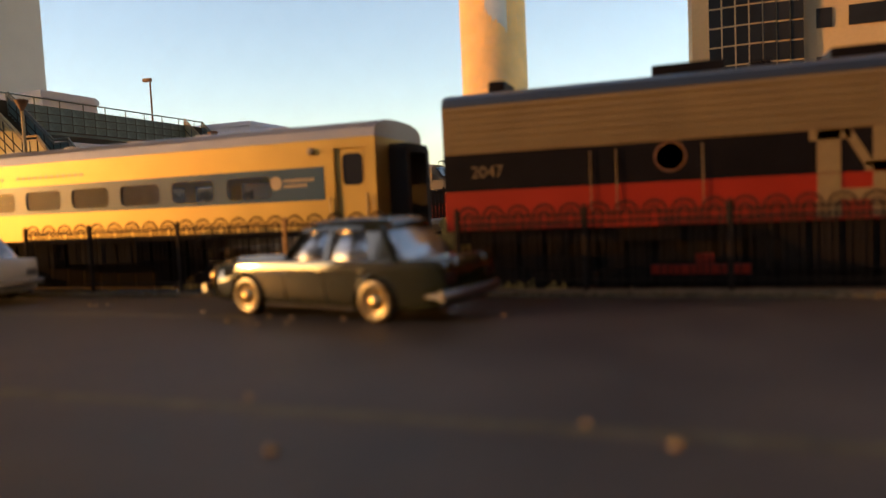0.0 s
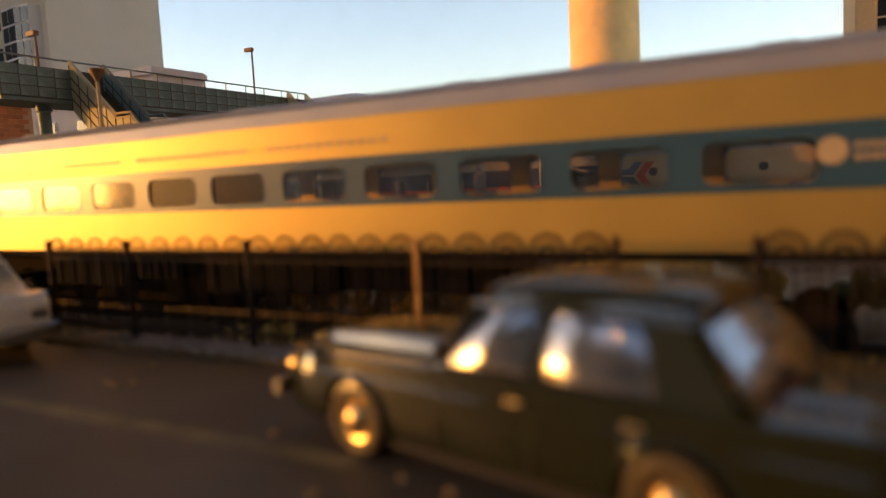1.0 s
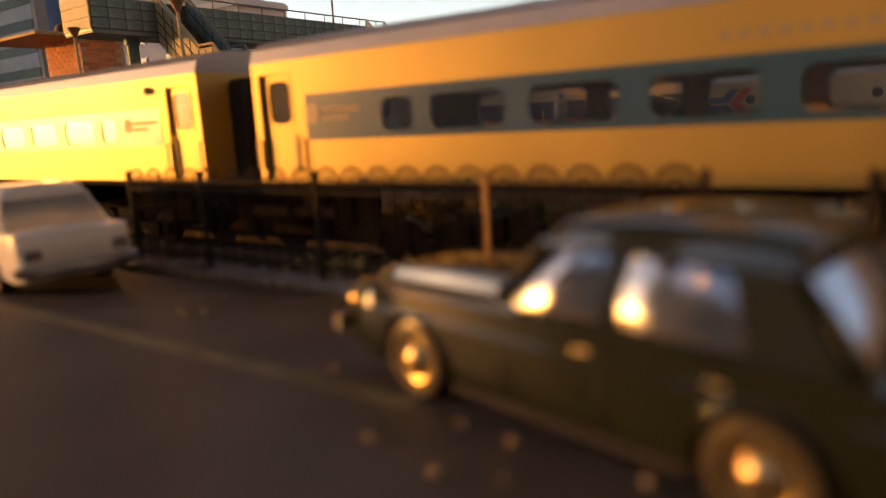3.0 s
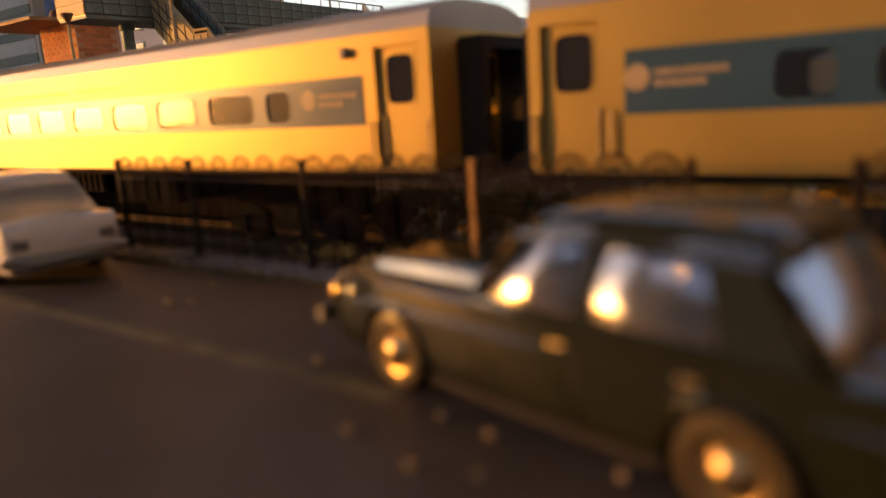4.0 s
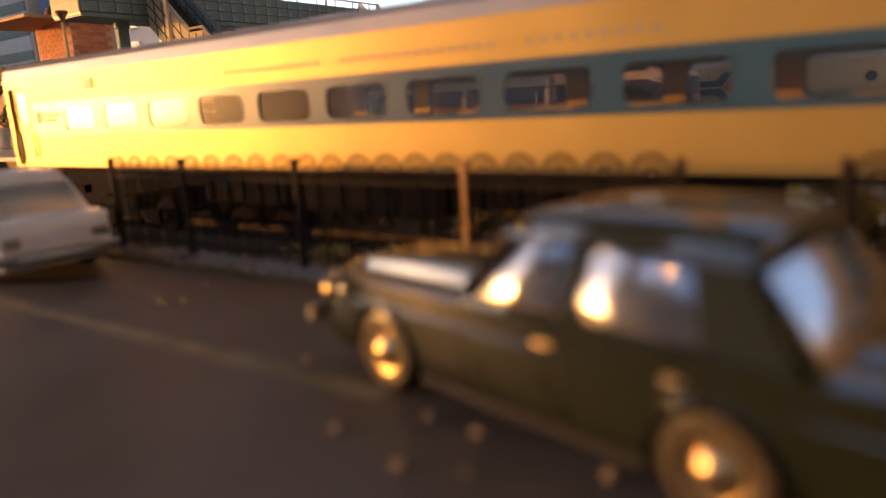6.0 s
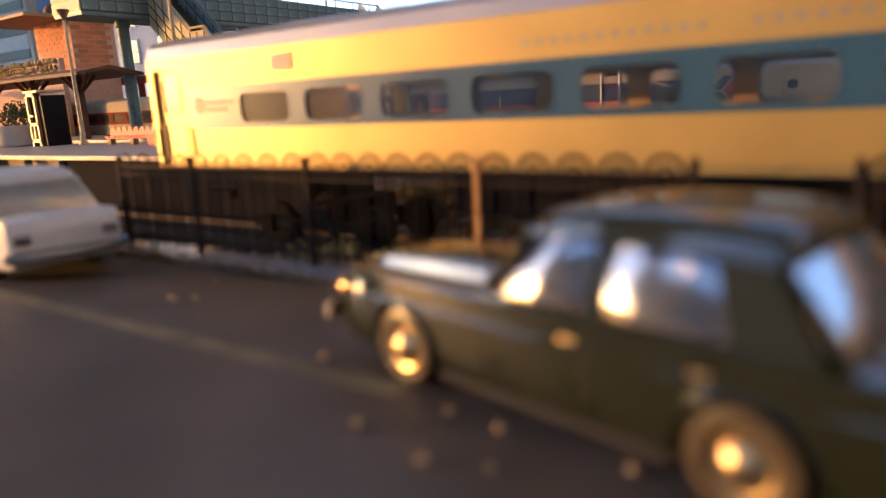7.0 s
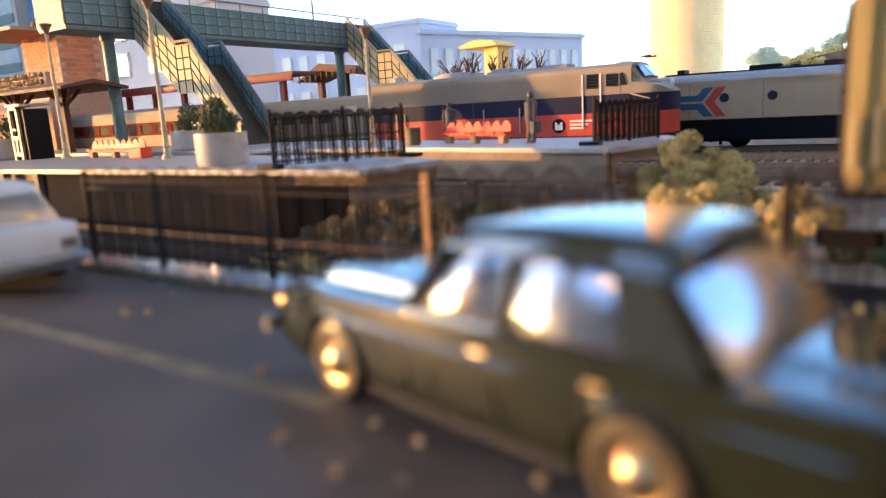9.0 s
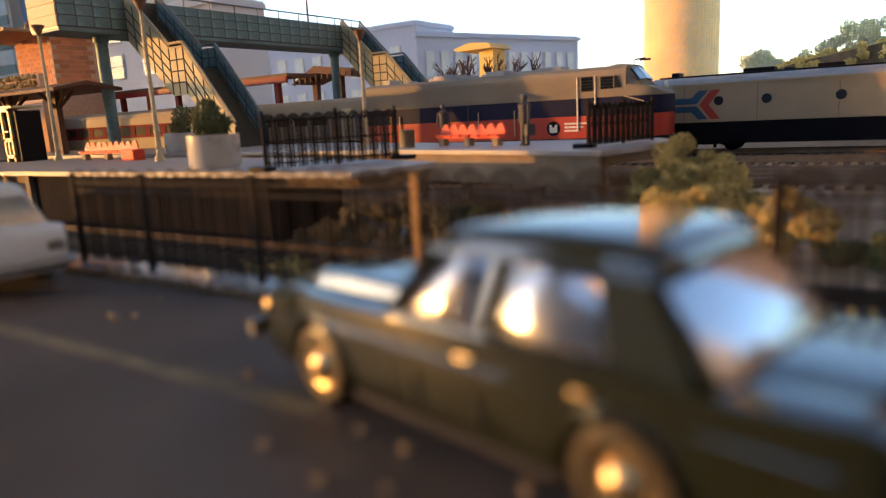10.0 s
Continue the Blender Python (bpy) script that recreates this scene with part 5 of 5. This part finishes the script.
stair(21.0, 23.5, -37.0, -32.9, -31.5, -27.4, 10.2, 6.4, ZP)
stair(42.6, 45.2, -37.0, -33.6, -32.0, -27.0, 10.2, 6.8, ZP)
for x, y, z, h in ((-38.6, 40.0, 11.1, 4.2), (-39.5, 20.5, 11.1, 2.6)):
    l = thing("bridge_lamp", "dark square lamp on a thin post on the footbridge", "lamp", at=(x, y, z), group="lamps on the footbridge")
    b = B()
    rod(b, (0, 0, -0.6), (0, 0, h), 0.09, 0.08, 8)
    part("lamp_post", b, M["lamp_head"], l)
    b = B()
    box(b, -0.75, 0.12, -0.2, 0.2, h - 0.05, h + 0.28, 0.05)
    part("lamp_head", b, M["lamp_head"], l)

# ---- station buildings behind the platforms ----
st = thing("station_house", "orange brick station house with a flat tan canopy roof", "building")
HX0, HX1, HY0, HY1, HZ0, HZ1 = -67.2, -60.6, 28.4, 32.8, -0.9, 11.9
b = B()
box(b, HX0, HX1, HY0, HY1, HZ0, HZ1)
part("wall_core", b, M["mortar"], st)
bw, bh = 1.0, 0.44
b = B()
box(b, -bw / 2 + 0.025, bw / 2 - 0.025, -0.03, 0.03, 0.015, bh - 0.015)
brick_me = mesh_of("brick", b, M["brick"])
b = B()
box(b, HX0 - 3.5, HX1 + 0.5, HY0 - 4.2, HY1 + 0.6, HZ1, HZ1 + 0.32, 0.05)
part("canopy_roof", b, M["tan_roof"], st, "flat tan canopy roof")
b = B()
lathe(b, [(0.7, 0), (0.7, 0.5), (0.4, 0.9)], (HX1 - 0.8, HY0 - 1, HZ1 + 0.3), seg=14)
part("roof_vent", b, M["wood"], st, smooth=True)

sh = thing("platform_shelter", "brown timber shelter roof on braced posts", "shelter")
b = B()
prism(b, [(15.8, 5.55), (18.0, 6.0), (20.4, 5.55), (20.4, 5.35), (18.0, 5.75), (15.8, 5.35)], -70, -37.6)
part("shelter_roof", b, M["wood"], sh)
for x in (-62, -55, -48, -41.6):
    b = B()
    box(b, x - 0.22, x + 0.22, 17.8, 18.2, ZP, 5.8, 0.03)
    part("post", b, M["wood"], sh)
    for s in (-1, 1):
        b = B()
        rod(b, (x, 18, 4.3), (x + s * 1.3, 18, 5.6), 0.12, seg=6)
        rod(b, (x, 18, 4.3), (x, 18 + s * 1.3, 5.6), 0.12, seg=6)
        part("brace", b, M["wood"], sh)
rb = thing("rubble_wall", "low wall of yellow rubble stones behind the shelter", "wall")
b = B()
box(b, -80, -52, 22.4, 22.8, -0.9, 7.6)
part("wall_core", b, M["mortar"], rb)
b = B()
bmesh.ops.create_icosphere(b, subdivisions=1, radius=0.32)
for v in b.verts:
    v.co *= rng.uniform(0.8, 1.15)
stone_me = mesh_of("stone", b, M["stone"])
for i in range(48):
    for r in range(3):
        o = piece("stone", stone_me, rb, (-79 + i * 0.56 + rng.uniform(-0.1, 0.1), 22.35, 6.4 + r * 0.5 + rng.uniform(-0.06, 0.06)), rng.uniform(0, 360))
        o.scale = (rng.uniform(0.8, 1.2), rng.uniform(0.6, 0.9), rng.uniform(0.7, 1.0))

red = thing("red_canopy", "red steel platform canopy frame with a ribbed roof", "shelter")
b = B()
box(b, -74, -35, 33.2, 36.4, 6.3, 6.55)
part("canopy_roof", b, M["wood"], red)
b = B()
box(b, -74, -35, 33.0, 33.2, 5.8, 6.3)
part("fascia", b, M["red"], red)
for k in range(9):
    b = B()
    x = -72 + k * 4.4
    box(b, x - 0.25, x + 0.25, 33.6, 34.0, -0.9, 6.3)
    part("post", b, M["red"], red)
rib = thing("ribbed_canopy", "brown ribbed station canopy lit from below", "shelter")
b = B()
prism(b, [(-48.5, 6.6), (-45, 8.3), (-36, 7.2), (-34.5, 6.4), (-36, 6.3), (-45, 7.6)], 47, 52, "Y")
for k in range(16):
    box(b, -48.0 + k * 0.8, -47.85 + k * 0.8, 46.9, 47.0, 6.4 + 0.1 * min(k, 5), 7.4)
part("canopy_roof", b, M["wood"], rib)
for x in (-46.5, -43, -38):
    b = B()
    box(b, x - 0.3, x + 0.3, 48.5, 49.1, -0.9, 7.2)
    part("post", b, M["wood"], rib)


def parked_coach(x0, x1, y, band, label):
    """A standing silver coach; y is its near side."""
    c = thing("passenger_coach", label, "railway coach", at=((x0 + x1) / 2, y + 1.7, 0), group="standing coaches")
    h = (x1 - x0) / 2
    wins = []
    x = -h + 3.0
    while x < h - 3.5:
        wins.append((x, x + 1.35))
        x += 1.9
    for s in (-1, 1):
        b = B()
        coach_shell(b, -h, h, 1.7, 1.1, 3.6, [(a, d, 2.3, 2.9) for a, d in wins], s * 1.7)
        part("side_wall", b, M["dull_silver"], c)
        if band:
            b = B()
            coach_shell(b, -h, h, 1.7, 2.1, 3.05, [(a, d, 2.3, 2.9) for a, d in wins], s * 1.712, 0.012)
            part("colour_band", b, M[band], c, "dark red window band")
        for d0 in (-h + 1.2, h - 2.2):
            b = B()
            box(b, d0, d0 + 0.9, *sorted((s * 1.7, s * 1.73)), 1.2, 3.4)
            part("door", b, M["handrail"], c)
        for a, d in wins:
            b = B()
            box(b, a, d, s * 1.66 - 0.01, s * 1.66 + 0.01, 2.3, 2.9)
            part("window_pane", b, M["coach_pane"], c)
    b = B()
    prism(b, roof_outline(1.7, 3.6, 4.15, lip=0.02), -h, h)
    part("roof", b, M["dull_silver"], c, smooth=True)
    for s in (-1, 1):
        b = B()
        box(b, *sorted((s * h, s * (h - 0.1))), -1.64, 1.64, 1.1, 3.6)
        part("end_wall", b, M["dull_silver"], c)
        bogie(c, s * (h - 4.3), ZR)
    b = B()
    box(b, -h + 0.1, h - 0.1, -1.6, 1.6, 0.95, 1.1), box(b, -h + 0.3, h - 0.3, -1.05, 1.05, -0.3, 0.95)
    part("underframe", b, M["underframe"], c)
    return c


parked_coach(-92, -63.5, 24.0, "maroon", "silver standing coach with a dark red window band")
parked_coach(-62.5, -34, 24.0, "maroon", "silver standing coach with a dark red window band")
parked_coach(-53.6, -24.6, 30.1, "", "plain silver standing coach behind the platform")

FL = diesel("parked diesel in silver, dark blue and red behind the platform", (-24.5, 31.72, 0), 20.3,
            [(3.08, 4.35, "dull_silver", True), (2.1, 3.08, "blue", False), (0.85, 2.1, "scarlet", False)], "dull_silver", nose=True, zb=0.95, zt=4.8)
b = B()
lathe(b, [(0.42, -0.005), (0.42, 0.01)], (14.0, -1.735, 1.45), "Y", 24)
part("emblem_disc", b, M["black"], FL)
b = B()
for s in (-1, 1):
    prism(b, [(14 - s * 0.02, 1.2), (14 - s * 0.02, 1.45), (14 + s * 0.14, 1.68), (14 + s * 0.24, 1.68), (14 + s * 0.24, 1.22), (14 + s * 0.14, 1.22)], -1.752, -1.745, "Y")
part("emblem_bar", b, M["white"], FL)
for k in range(3):
    bars_text(FL, "white", 14.7, -1.735, 1.65 - k * 0.2, [0.2] * (6 - k), 0.1)
for x in (2.2, 2.9, 9.0, 11.5):
    b = B()
    rod(b, (x, -1.8, 1.1), (x, -1.8, 2.6), 0.04), rod(b, (x, -1.7, 1.12), (x, -1.8, 1.12), 0.03), rod(b, (x, -1.7, 2.58), (x, -1.8, 2.58), 0.03)
    part("grab_rail", b, M["handrail"], FL)

for s in (-1, 1):
    b = B()
    prism(b, [(18.2, 3.06), (18.2, 3.12), (19.5, 2.72), (19.5, 2.66)], *sorted((s * 1.70, s * 1.745)), "Y")
    part("nose_stripe", b, M["handrail"], FL)
for k, x in enumerate((2.5, 4.6, 8.6, 10.4, 11.0)):
    b = B()
    box(b, x, x + (0.5, 1.3, 0.9, 0.3, 1.8)[k], -0.5, 0.5, 4.74, 4.94 + 0.05 * (k % 2), 0.04)
    part("roof_hatch", b, M["steel"], FL)
b = B()
for k in range(9):
    a0, a1 = math.pi * k / 9, math.pi * (k + 1) / 9
    rod(b, (16.6 + 0.6 * math.cos(a0), -0.7, 4.72 + 0.32 * math.sin(a0)), (16.6 + 0.6 * math.cos(a1), -0.7, 4.72 + 0.32 * math.sin(a1)), 0.025, seg=6)
part("roof_grab_iron", b, M["handrail"], FL)
for x in (8.2, 12.2):
    b = B()
    box(b, x, x + 0.03, -1.742, -1.718, 0.9, 3.05)
    part("panel_seam", b, M["tie"], FL)

AM = diesel("parked silver diesel with a red and blue arrow and round portholes", (-6.6, 37.8, 0), 40.0,
            [(3.25, 3.6, "old_silver", True), (1.32, 3.25, "old_silver", False)], "steel", zb=1.3, zt=4.05)
b = B()
box(b, 0.1, 39.9, -1.66, 1.66, 0.05, 1.32)
part("skirt", b, M["black"], AM)
b = B()
box(b, 0.3, 39.5, -0.95, 0.95, 3.9, 4.12, 0.05)
part("roof_walk", b, M["black"], AM)
for k in range(9):
    b = B()
    box(b, 2.0 + k * 4.1, 2.03 + k * 4.1, -1.735, -1.71, 1.4, 3.5)
    part("panel_seam", b, M["tie"], AM)
for x in (4.0, 6.6, 10.3, 14.5, 19):
    b = B()
    lathe(b, [(0.27, 0), (0.27, 0.03), (0.2, 0.03)], (x, -1.755, 2.55), "Y", 18)
    part("porthole", b, M["dark_pane"], AM)
for s in (-1, 1):
    b = B()
    z = 2.35
    prism(b, [(4.1, z + s * 0.85), (3.55, z + s * 0.85), (2.9, z), (3.45, z)], -1.745, -1.722, "Y")
    part("arrow_red", b, M["scarlet"], AM)
    b = B()
    prism(b, [(3.4, z + s * 0.85), (2.85, z + s * 0.85), (2.45, z + s * 0.42), (0.1, z + s * 0.42), (0.1, z + s * 0.06), (2.75, z + s * 0.06)], -1.742, -1.722, "Y")
    part("arrow_blue", b, M["teal"], AM)

# ---- plants ----
def lichen(name, label, cat, at, blobs, mat, leaf, dens):
    """A low plant of several ragged clumps, each a part of its own."""
    plant = thing(name, label, cat, at=at)
    blobs = sorted(blobs)
    n = max(1, min(9, len(blobs) // 6))
    for k in range(n):
        b = B()
        for x, y, z, r in blobs[len(blobs) * k // n:len(blobs) * (k + 1) // n]:
            clump(b, (x, y, z), (r, r, r * 0.8), int(dens * r * r), leaf, rng)
        part("clump", b, M[mat], plant)
    return plant


def heap(cx, cy, wx, wy, z0, top, n, r0, r1):
    out = []
    for _ in range(n):
        a, d = rng.uniform(0, 6.283), math.sqrt(rng.random())
        x, y = d * math.cos(a), d * math.sin(a)
        out.append((cx + x * wx, cy + y * wy, z0 + (top - z0) * (1 - d * d) * rng.uniform(0.55, 1.0), rng.uniform(r0, r1)))
    return out


lichen("bush", "tall lumpy olive lichen bush beside the tracks", "bush", (0, 0, 0), heap(1.15, 13.4, 2.0, 1.0, -0.5, 1.55, 60, 0.26, 0.44), "lichen", 0.06, 2600)
lichen("bush", "low olive lichen bush behind the track", "bush", (0, 0, 0), heap(2.2, 9.2, 2.1, 0.7, -0.6, 0.75, 52, 0.2, 0.36), "lichen", 0.055, 2600)
lichen("bush", "low olive lichen bush behind the track", "bush", (0, 0, 0), heap(4.5, 8.4, 0.8, 0.5, -0.6, 0.85, 20, 0.2, 0.34), "lichen", 0.055, 2600)
lichen("bush", "dark brown scrub behind the fence", "bush", (0, 0, 0), heap(7.6, 8.4, 2.6, 0.7, -0.8, 0.55, 40, 0.2, 0.36), "leaf", 0.065, 1400)
lichen("bush", "dark scrub at the foot of the platforms", "bush", (0, 0, 0), heap(-3.5, 9.6, 2.6, 0.8, -0.8, 0.05, 30, 0.2, 0.36), "leaf", 0.065, 1300)
lichen("bush", "brown olive scrub along the foot of the platform", "bush", (0, 0, 0), heap(-4.6, 6.9, 4.2, 0.7, -0.85, 0.45, 60, 0.2, 0.34), "scrub", 0.06, 1500)
b = B()
prism(b, [(-8.5, 3.4), (-5.5, 4.5), (-1.25, 5.6), (5.2, 6.7), (16, 8.0), (42, 9.0), (42, -1.6), (-8.5, -1.6)], 64, 84, "Y")
solid("slope", b, M["earth"], "earth slope under the shrubs", "slope", "structure")
def slope_top(x):
    return float(np.interp(x, [-8.5, -5.5, -1.25, 5.2, 16, 42], [3.4, 4.5, 5.6, 6.7, 8.0, 9.0]))
blobs = []
for _ in range(260):
    x = rng.uniform(-8, 30)
    blobs.append((x, rng.uniform(63.6, 68), slope_top(x) - rng.uniform(0.0, 2.4) ** 1.3 * 0.8 + 0.15, rng.uniform(0.45, 0.8)))
lichen("hill_shrubs", "olive shrubs on the slope behind the diesels, coloured pale as if sunlit", "shrubs", (0, 0, 0), blobs, "hill_leaf", 0.16, 420)
for x, z, r in ((-58, 23, 8.5), (-50, 19, 7), (-27, 27, 9), (-8, 31, 10), (6, 32, 10)):
    tree = thing("far_tree", "round green garden tree outside the window", "tree", at=(x, 424, 0), group="garden trees")
    b = B()
    rod(b, (0, 0, -95), (0, 0, z), 2.2, 1.0, 10)
    part("trunk", b, M["bark"], tree)
    b = B()
    for _ in range(26):
        clump(b, (rng.gauss(0, r * 0.42), rng.gauss(0, r * 0.4), z + rng.uniform(-1.6, 0.55) * r), (r * 0.45, r * 0.45, r * 0.36), 110, 1.0, rng)
    part("crown", b, M["garden_leaf"], tree)


def twig_tree(at, h, label):
    b = B()
    def grow(p, d, l, r, n):
        q = p + d * l
        rod(b, p, q, r, r * 0.65, 5, caps=False)
        if n:
            for _ in range(3):
                e = (d + Vector((rng.uniform(-0.8, 0.8), rng.uniform(-0.5, 0.5), rng.uniform(-0.1, 0.5)))).normalized()
                grow(p + d * l * rng.uniform(0.5, 1), e, l * 0.62, r * 0.6, n - 1)
    grow(Vector((0, 0, 0)), Vector((0, 0, 1)), h * 0.55, 0.2, 3)
    return solid("bare_tree", b, M["bark"], label, "tree", group="bare trees", at=at)


for i in range(8):
    twig_tree((-37.4 + i * 1.45, 60 + rng.uniform(-1.5, 1.5), 2.8), 6.0 * rng.uniform(0.85, 1.1), "small bare brown tree behind the diesel")
hut = thing("signal_hut", "hut coloured yellow as if sunlit, with a wide flat roof behind the trees", "hut")
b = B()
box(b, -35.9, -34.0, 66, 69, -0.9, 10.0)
part("wall", b, M["hut_sun_tone"], hut)
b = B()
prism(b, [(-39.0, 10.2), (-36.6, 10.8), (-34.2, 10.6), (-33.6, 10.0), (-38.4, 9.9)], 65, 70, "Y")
part("roof", b, M["hut_sun_tone"], hut)

# ---- buildings at the back of the layout ----
def block(name, label, at, turn, w, d, h, mat, cols, rows, x0, z0, px, pz, ww, wh, pane, sill=True, seg=0):
    f = thing(name, label, "building", at=at, turn=turn)
    b = B()
    box(b, 0, w, 0, d, -3, h)
    box(b, -0.5, w + 0.5, -0.6, d, h - 1.2, h - 0.4)
    part("wall", b, M[mat], f)
    for i in range(cols):
        for j in range(rows):
            x, z = x0 + i * px, z0 + j * pz
            b = B()
            box(b, x - 0.2, x + ww + 0.2, -0.25, 0, z - 0.2, z + wh + 0.2)
            w1 = part("window", b, M["frame_white"] if sill else M[mat], f)
            b = B()
            box(b, x, x + ww, -0.35, -0.24, z, z + wh * 0.48), box(b, x, x + ww, -0.35, -0.24, z + wh * 0.52, z + wh)
            part("pane", b, M[pane], w1)
    return f


block("long_building", "long grey-blue building with pale tall windows in shade", (-176, 125, 0), 0, 90, 16, 24.0, "backdrop_wall", 14, 2, 2.0, 3.5, 6.2, 9.0, 2.8, 6.0, "pale_pane")
block("wing_building", "lower grey-blue wing with rows of pale windows", (-86, 125, 0), 68.8, 53, 16, 21.5, "backdrop_wall", 12, 2, 2.5, 3.0, 4.2, 8.5, 2.0, 5.5, "pale_pane")
tw = thing("cream_tower", "tall cream building with a white-mullioned glazed bay", "building")
b = B()
box(b, -213, -177, 112, 150, -3, 96)
part("wall", b, M["cream_wall"], tw)
for z0, z1 in ((37.5, 56.5), (62.5, 81)):
    b = B()
    prism(b, [(-195, 112), (-193.5, 109.6), (-186, 108.6), (-181, 109.4), (-179.5, 112)], z0, z1, "Z")
    bay = part("bay_frame", b, M["frame_white"], tw, "white mullions of the glazed bay")
    rim = [(-193.5, 109.6), (-189.8, 109.1), (-186, 108.6), (-183.5, 109.0), (-181, 109.4)]
    for (x0, y0), (x1, y1) in zip(rim, rim[1:]):
        for j in range(4):
            zz = z0 + 0.6 + j * (z1 - z0 - 0.6) / 4
            b = B()
            dx, dy = (x1 - x0) * 0.07, (y1 - y0) * 0.07
            prism(b, [(x0 + dx, y0 + dy - 0.15), (x1 - dx, y1 - dy - 0.15), (x1 - dx, y1 - dy + 0.3), (x0 + dx, y0 + dy + 0.3)], zz, zz + (z1 - z0) / 4 - 0.75, "Z")
            part("pane", b, M["dark_pane"], bay)
for z0 in (25, 34.5, 43.5, 52, 61, 70):
    b = B()
    box(b, -201, -198.6, 111.6, 112, z0, z0 + 3.6)
    part("pane", b, M["dark_pane"], tw)
bd = B()
box(bd, -330, -200, 160, 161, -3, 110)
solid("sky_board", bd, M["sky_board"], "backdrop board painted as blue sky with clouds", "backdrop", "structure")
gb = thing("office_block", "grey office block with green floor bands", "building")
b = B()
box(b, -310, -258, 122, 126, -3, 120)
part("wall", b, M["cream_wall"], gb)
for j in range(11):
    b = B()
    box(b, -310, -260, 121.4, 122, j * 8.5, j * 8.5 + 3)
    part("floor_band", b, M["green_floor"], gb)
    b = B()
    box(b, -310, -260, 121.6, 122, j * 8.5 + 3.2, j * 8.5 + 8.2)
    part("pane", b, M["pale_pane"], gb)
tr = thing("glass_tower", "tall model tower with a dark glazed corner, gold sunlight put into its tan walls", "building")
b = B()
box(b, 12.6, 60, 108.6, 140, -3, 90)
part("wall", b, M["gold_lit_wall"], tr)
for i in range(7):
    b = B()
    box(b, 15.0 + i * 2.0, 17.0 + i * 2.0 - 0.01, 107.35 - 0.9 * math.sin(math.pi * (i + 0.5) / 7), 108.6, 9.8, 72)
    part("bay_frame", b, M["gold_lit_wall"], tr)
for j in range(20):
    for i in range(7):
        b = B()
        x = 15.2 + i * 2.0
        bow = 0.9 * math.sin(math.pi * (i + 0.5) / 7)
        box(b, x, x + 1.8, 107.2 - bow, 108.6, 10 + j * 3.1, 10 + j * 3.1 + 2.82)
        part("pane", b, M["dark_pane"], tr)
for j in range(8):
    for x, w in ((31.0, 2.2), (35.5, 6.0), (44, 6.0)):
        b = B()
        box(b, x, x + w, 108.3, 108.6, 12 + j * 7.5, 15 + j * 7.5)
        part("pane", b, M["dark_pane"], tr)

block("pale_house", "pale house wall with white sash windows behind the station", (-112, 62, 0), 0, 34, 10, 21.5, "pale_house", 3, 2, 7.2, 11.4, 9.0, 5.8, 3.4, 3.6, "dark_pane")

# bricks of the station house
rows_ = int((HZ1 - 6.6) / bh)
for r in range(rows_):
    z = 6.6 + r * bh
    o = (r % 2) * bw / 2
    for i in range(9):
        x = HX0 + bw * 0.5 + i * bw + o * 0.98
        if x + bw * 0.4 < HX1:
            piece("brick", brick_me, st, (x, HY0 - 0.005, z))
    for i in range(6):
        y = HY0 + bw * 0.5 + i * bw + o
        if y + bw * 0.4 < HY1:
            piece("brick", brick_me, st, (HX1 + 0.005, y, z), 90)


def motions():
    """The train runs to the right along the front track."""
    SPEED = 6.79
    # the train gathers speed towards the end
    def gone(t):
        return SPEED * t + float(np.interp(t, [0, 6.0, 7.0, 7.5, 8.0, 8.5, 9.0, 9.5, 10.0], [0, 0, 0.22, 0.42, 0.80, 1.28, 1.86, 2.45, 3.05]))
    for ob, x0, turn in ((COACH_A, -12.2, 180), (COACH_B, -43.0, 0), (LOCO, 4.15, 0)):
        walk(ob, [(t / 2, pose((x0 + gone(t / 2)) * U, YT * U, 0, 0, 0, turn)) for t in range(21)])


motions()
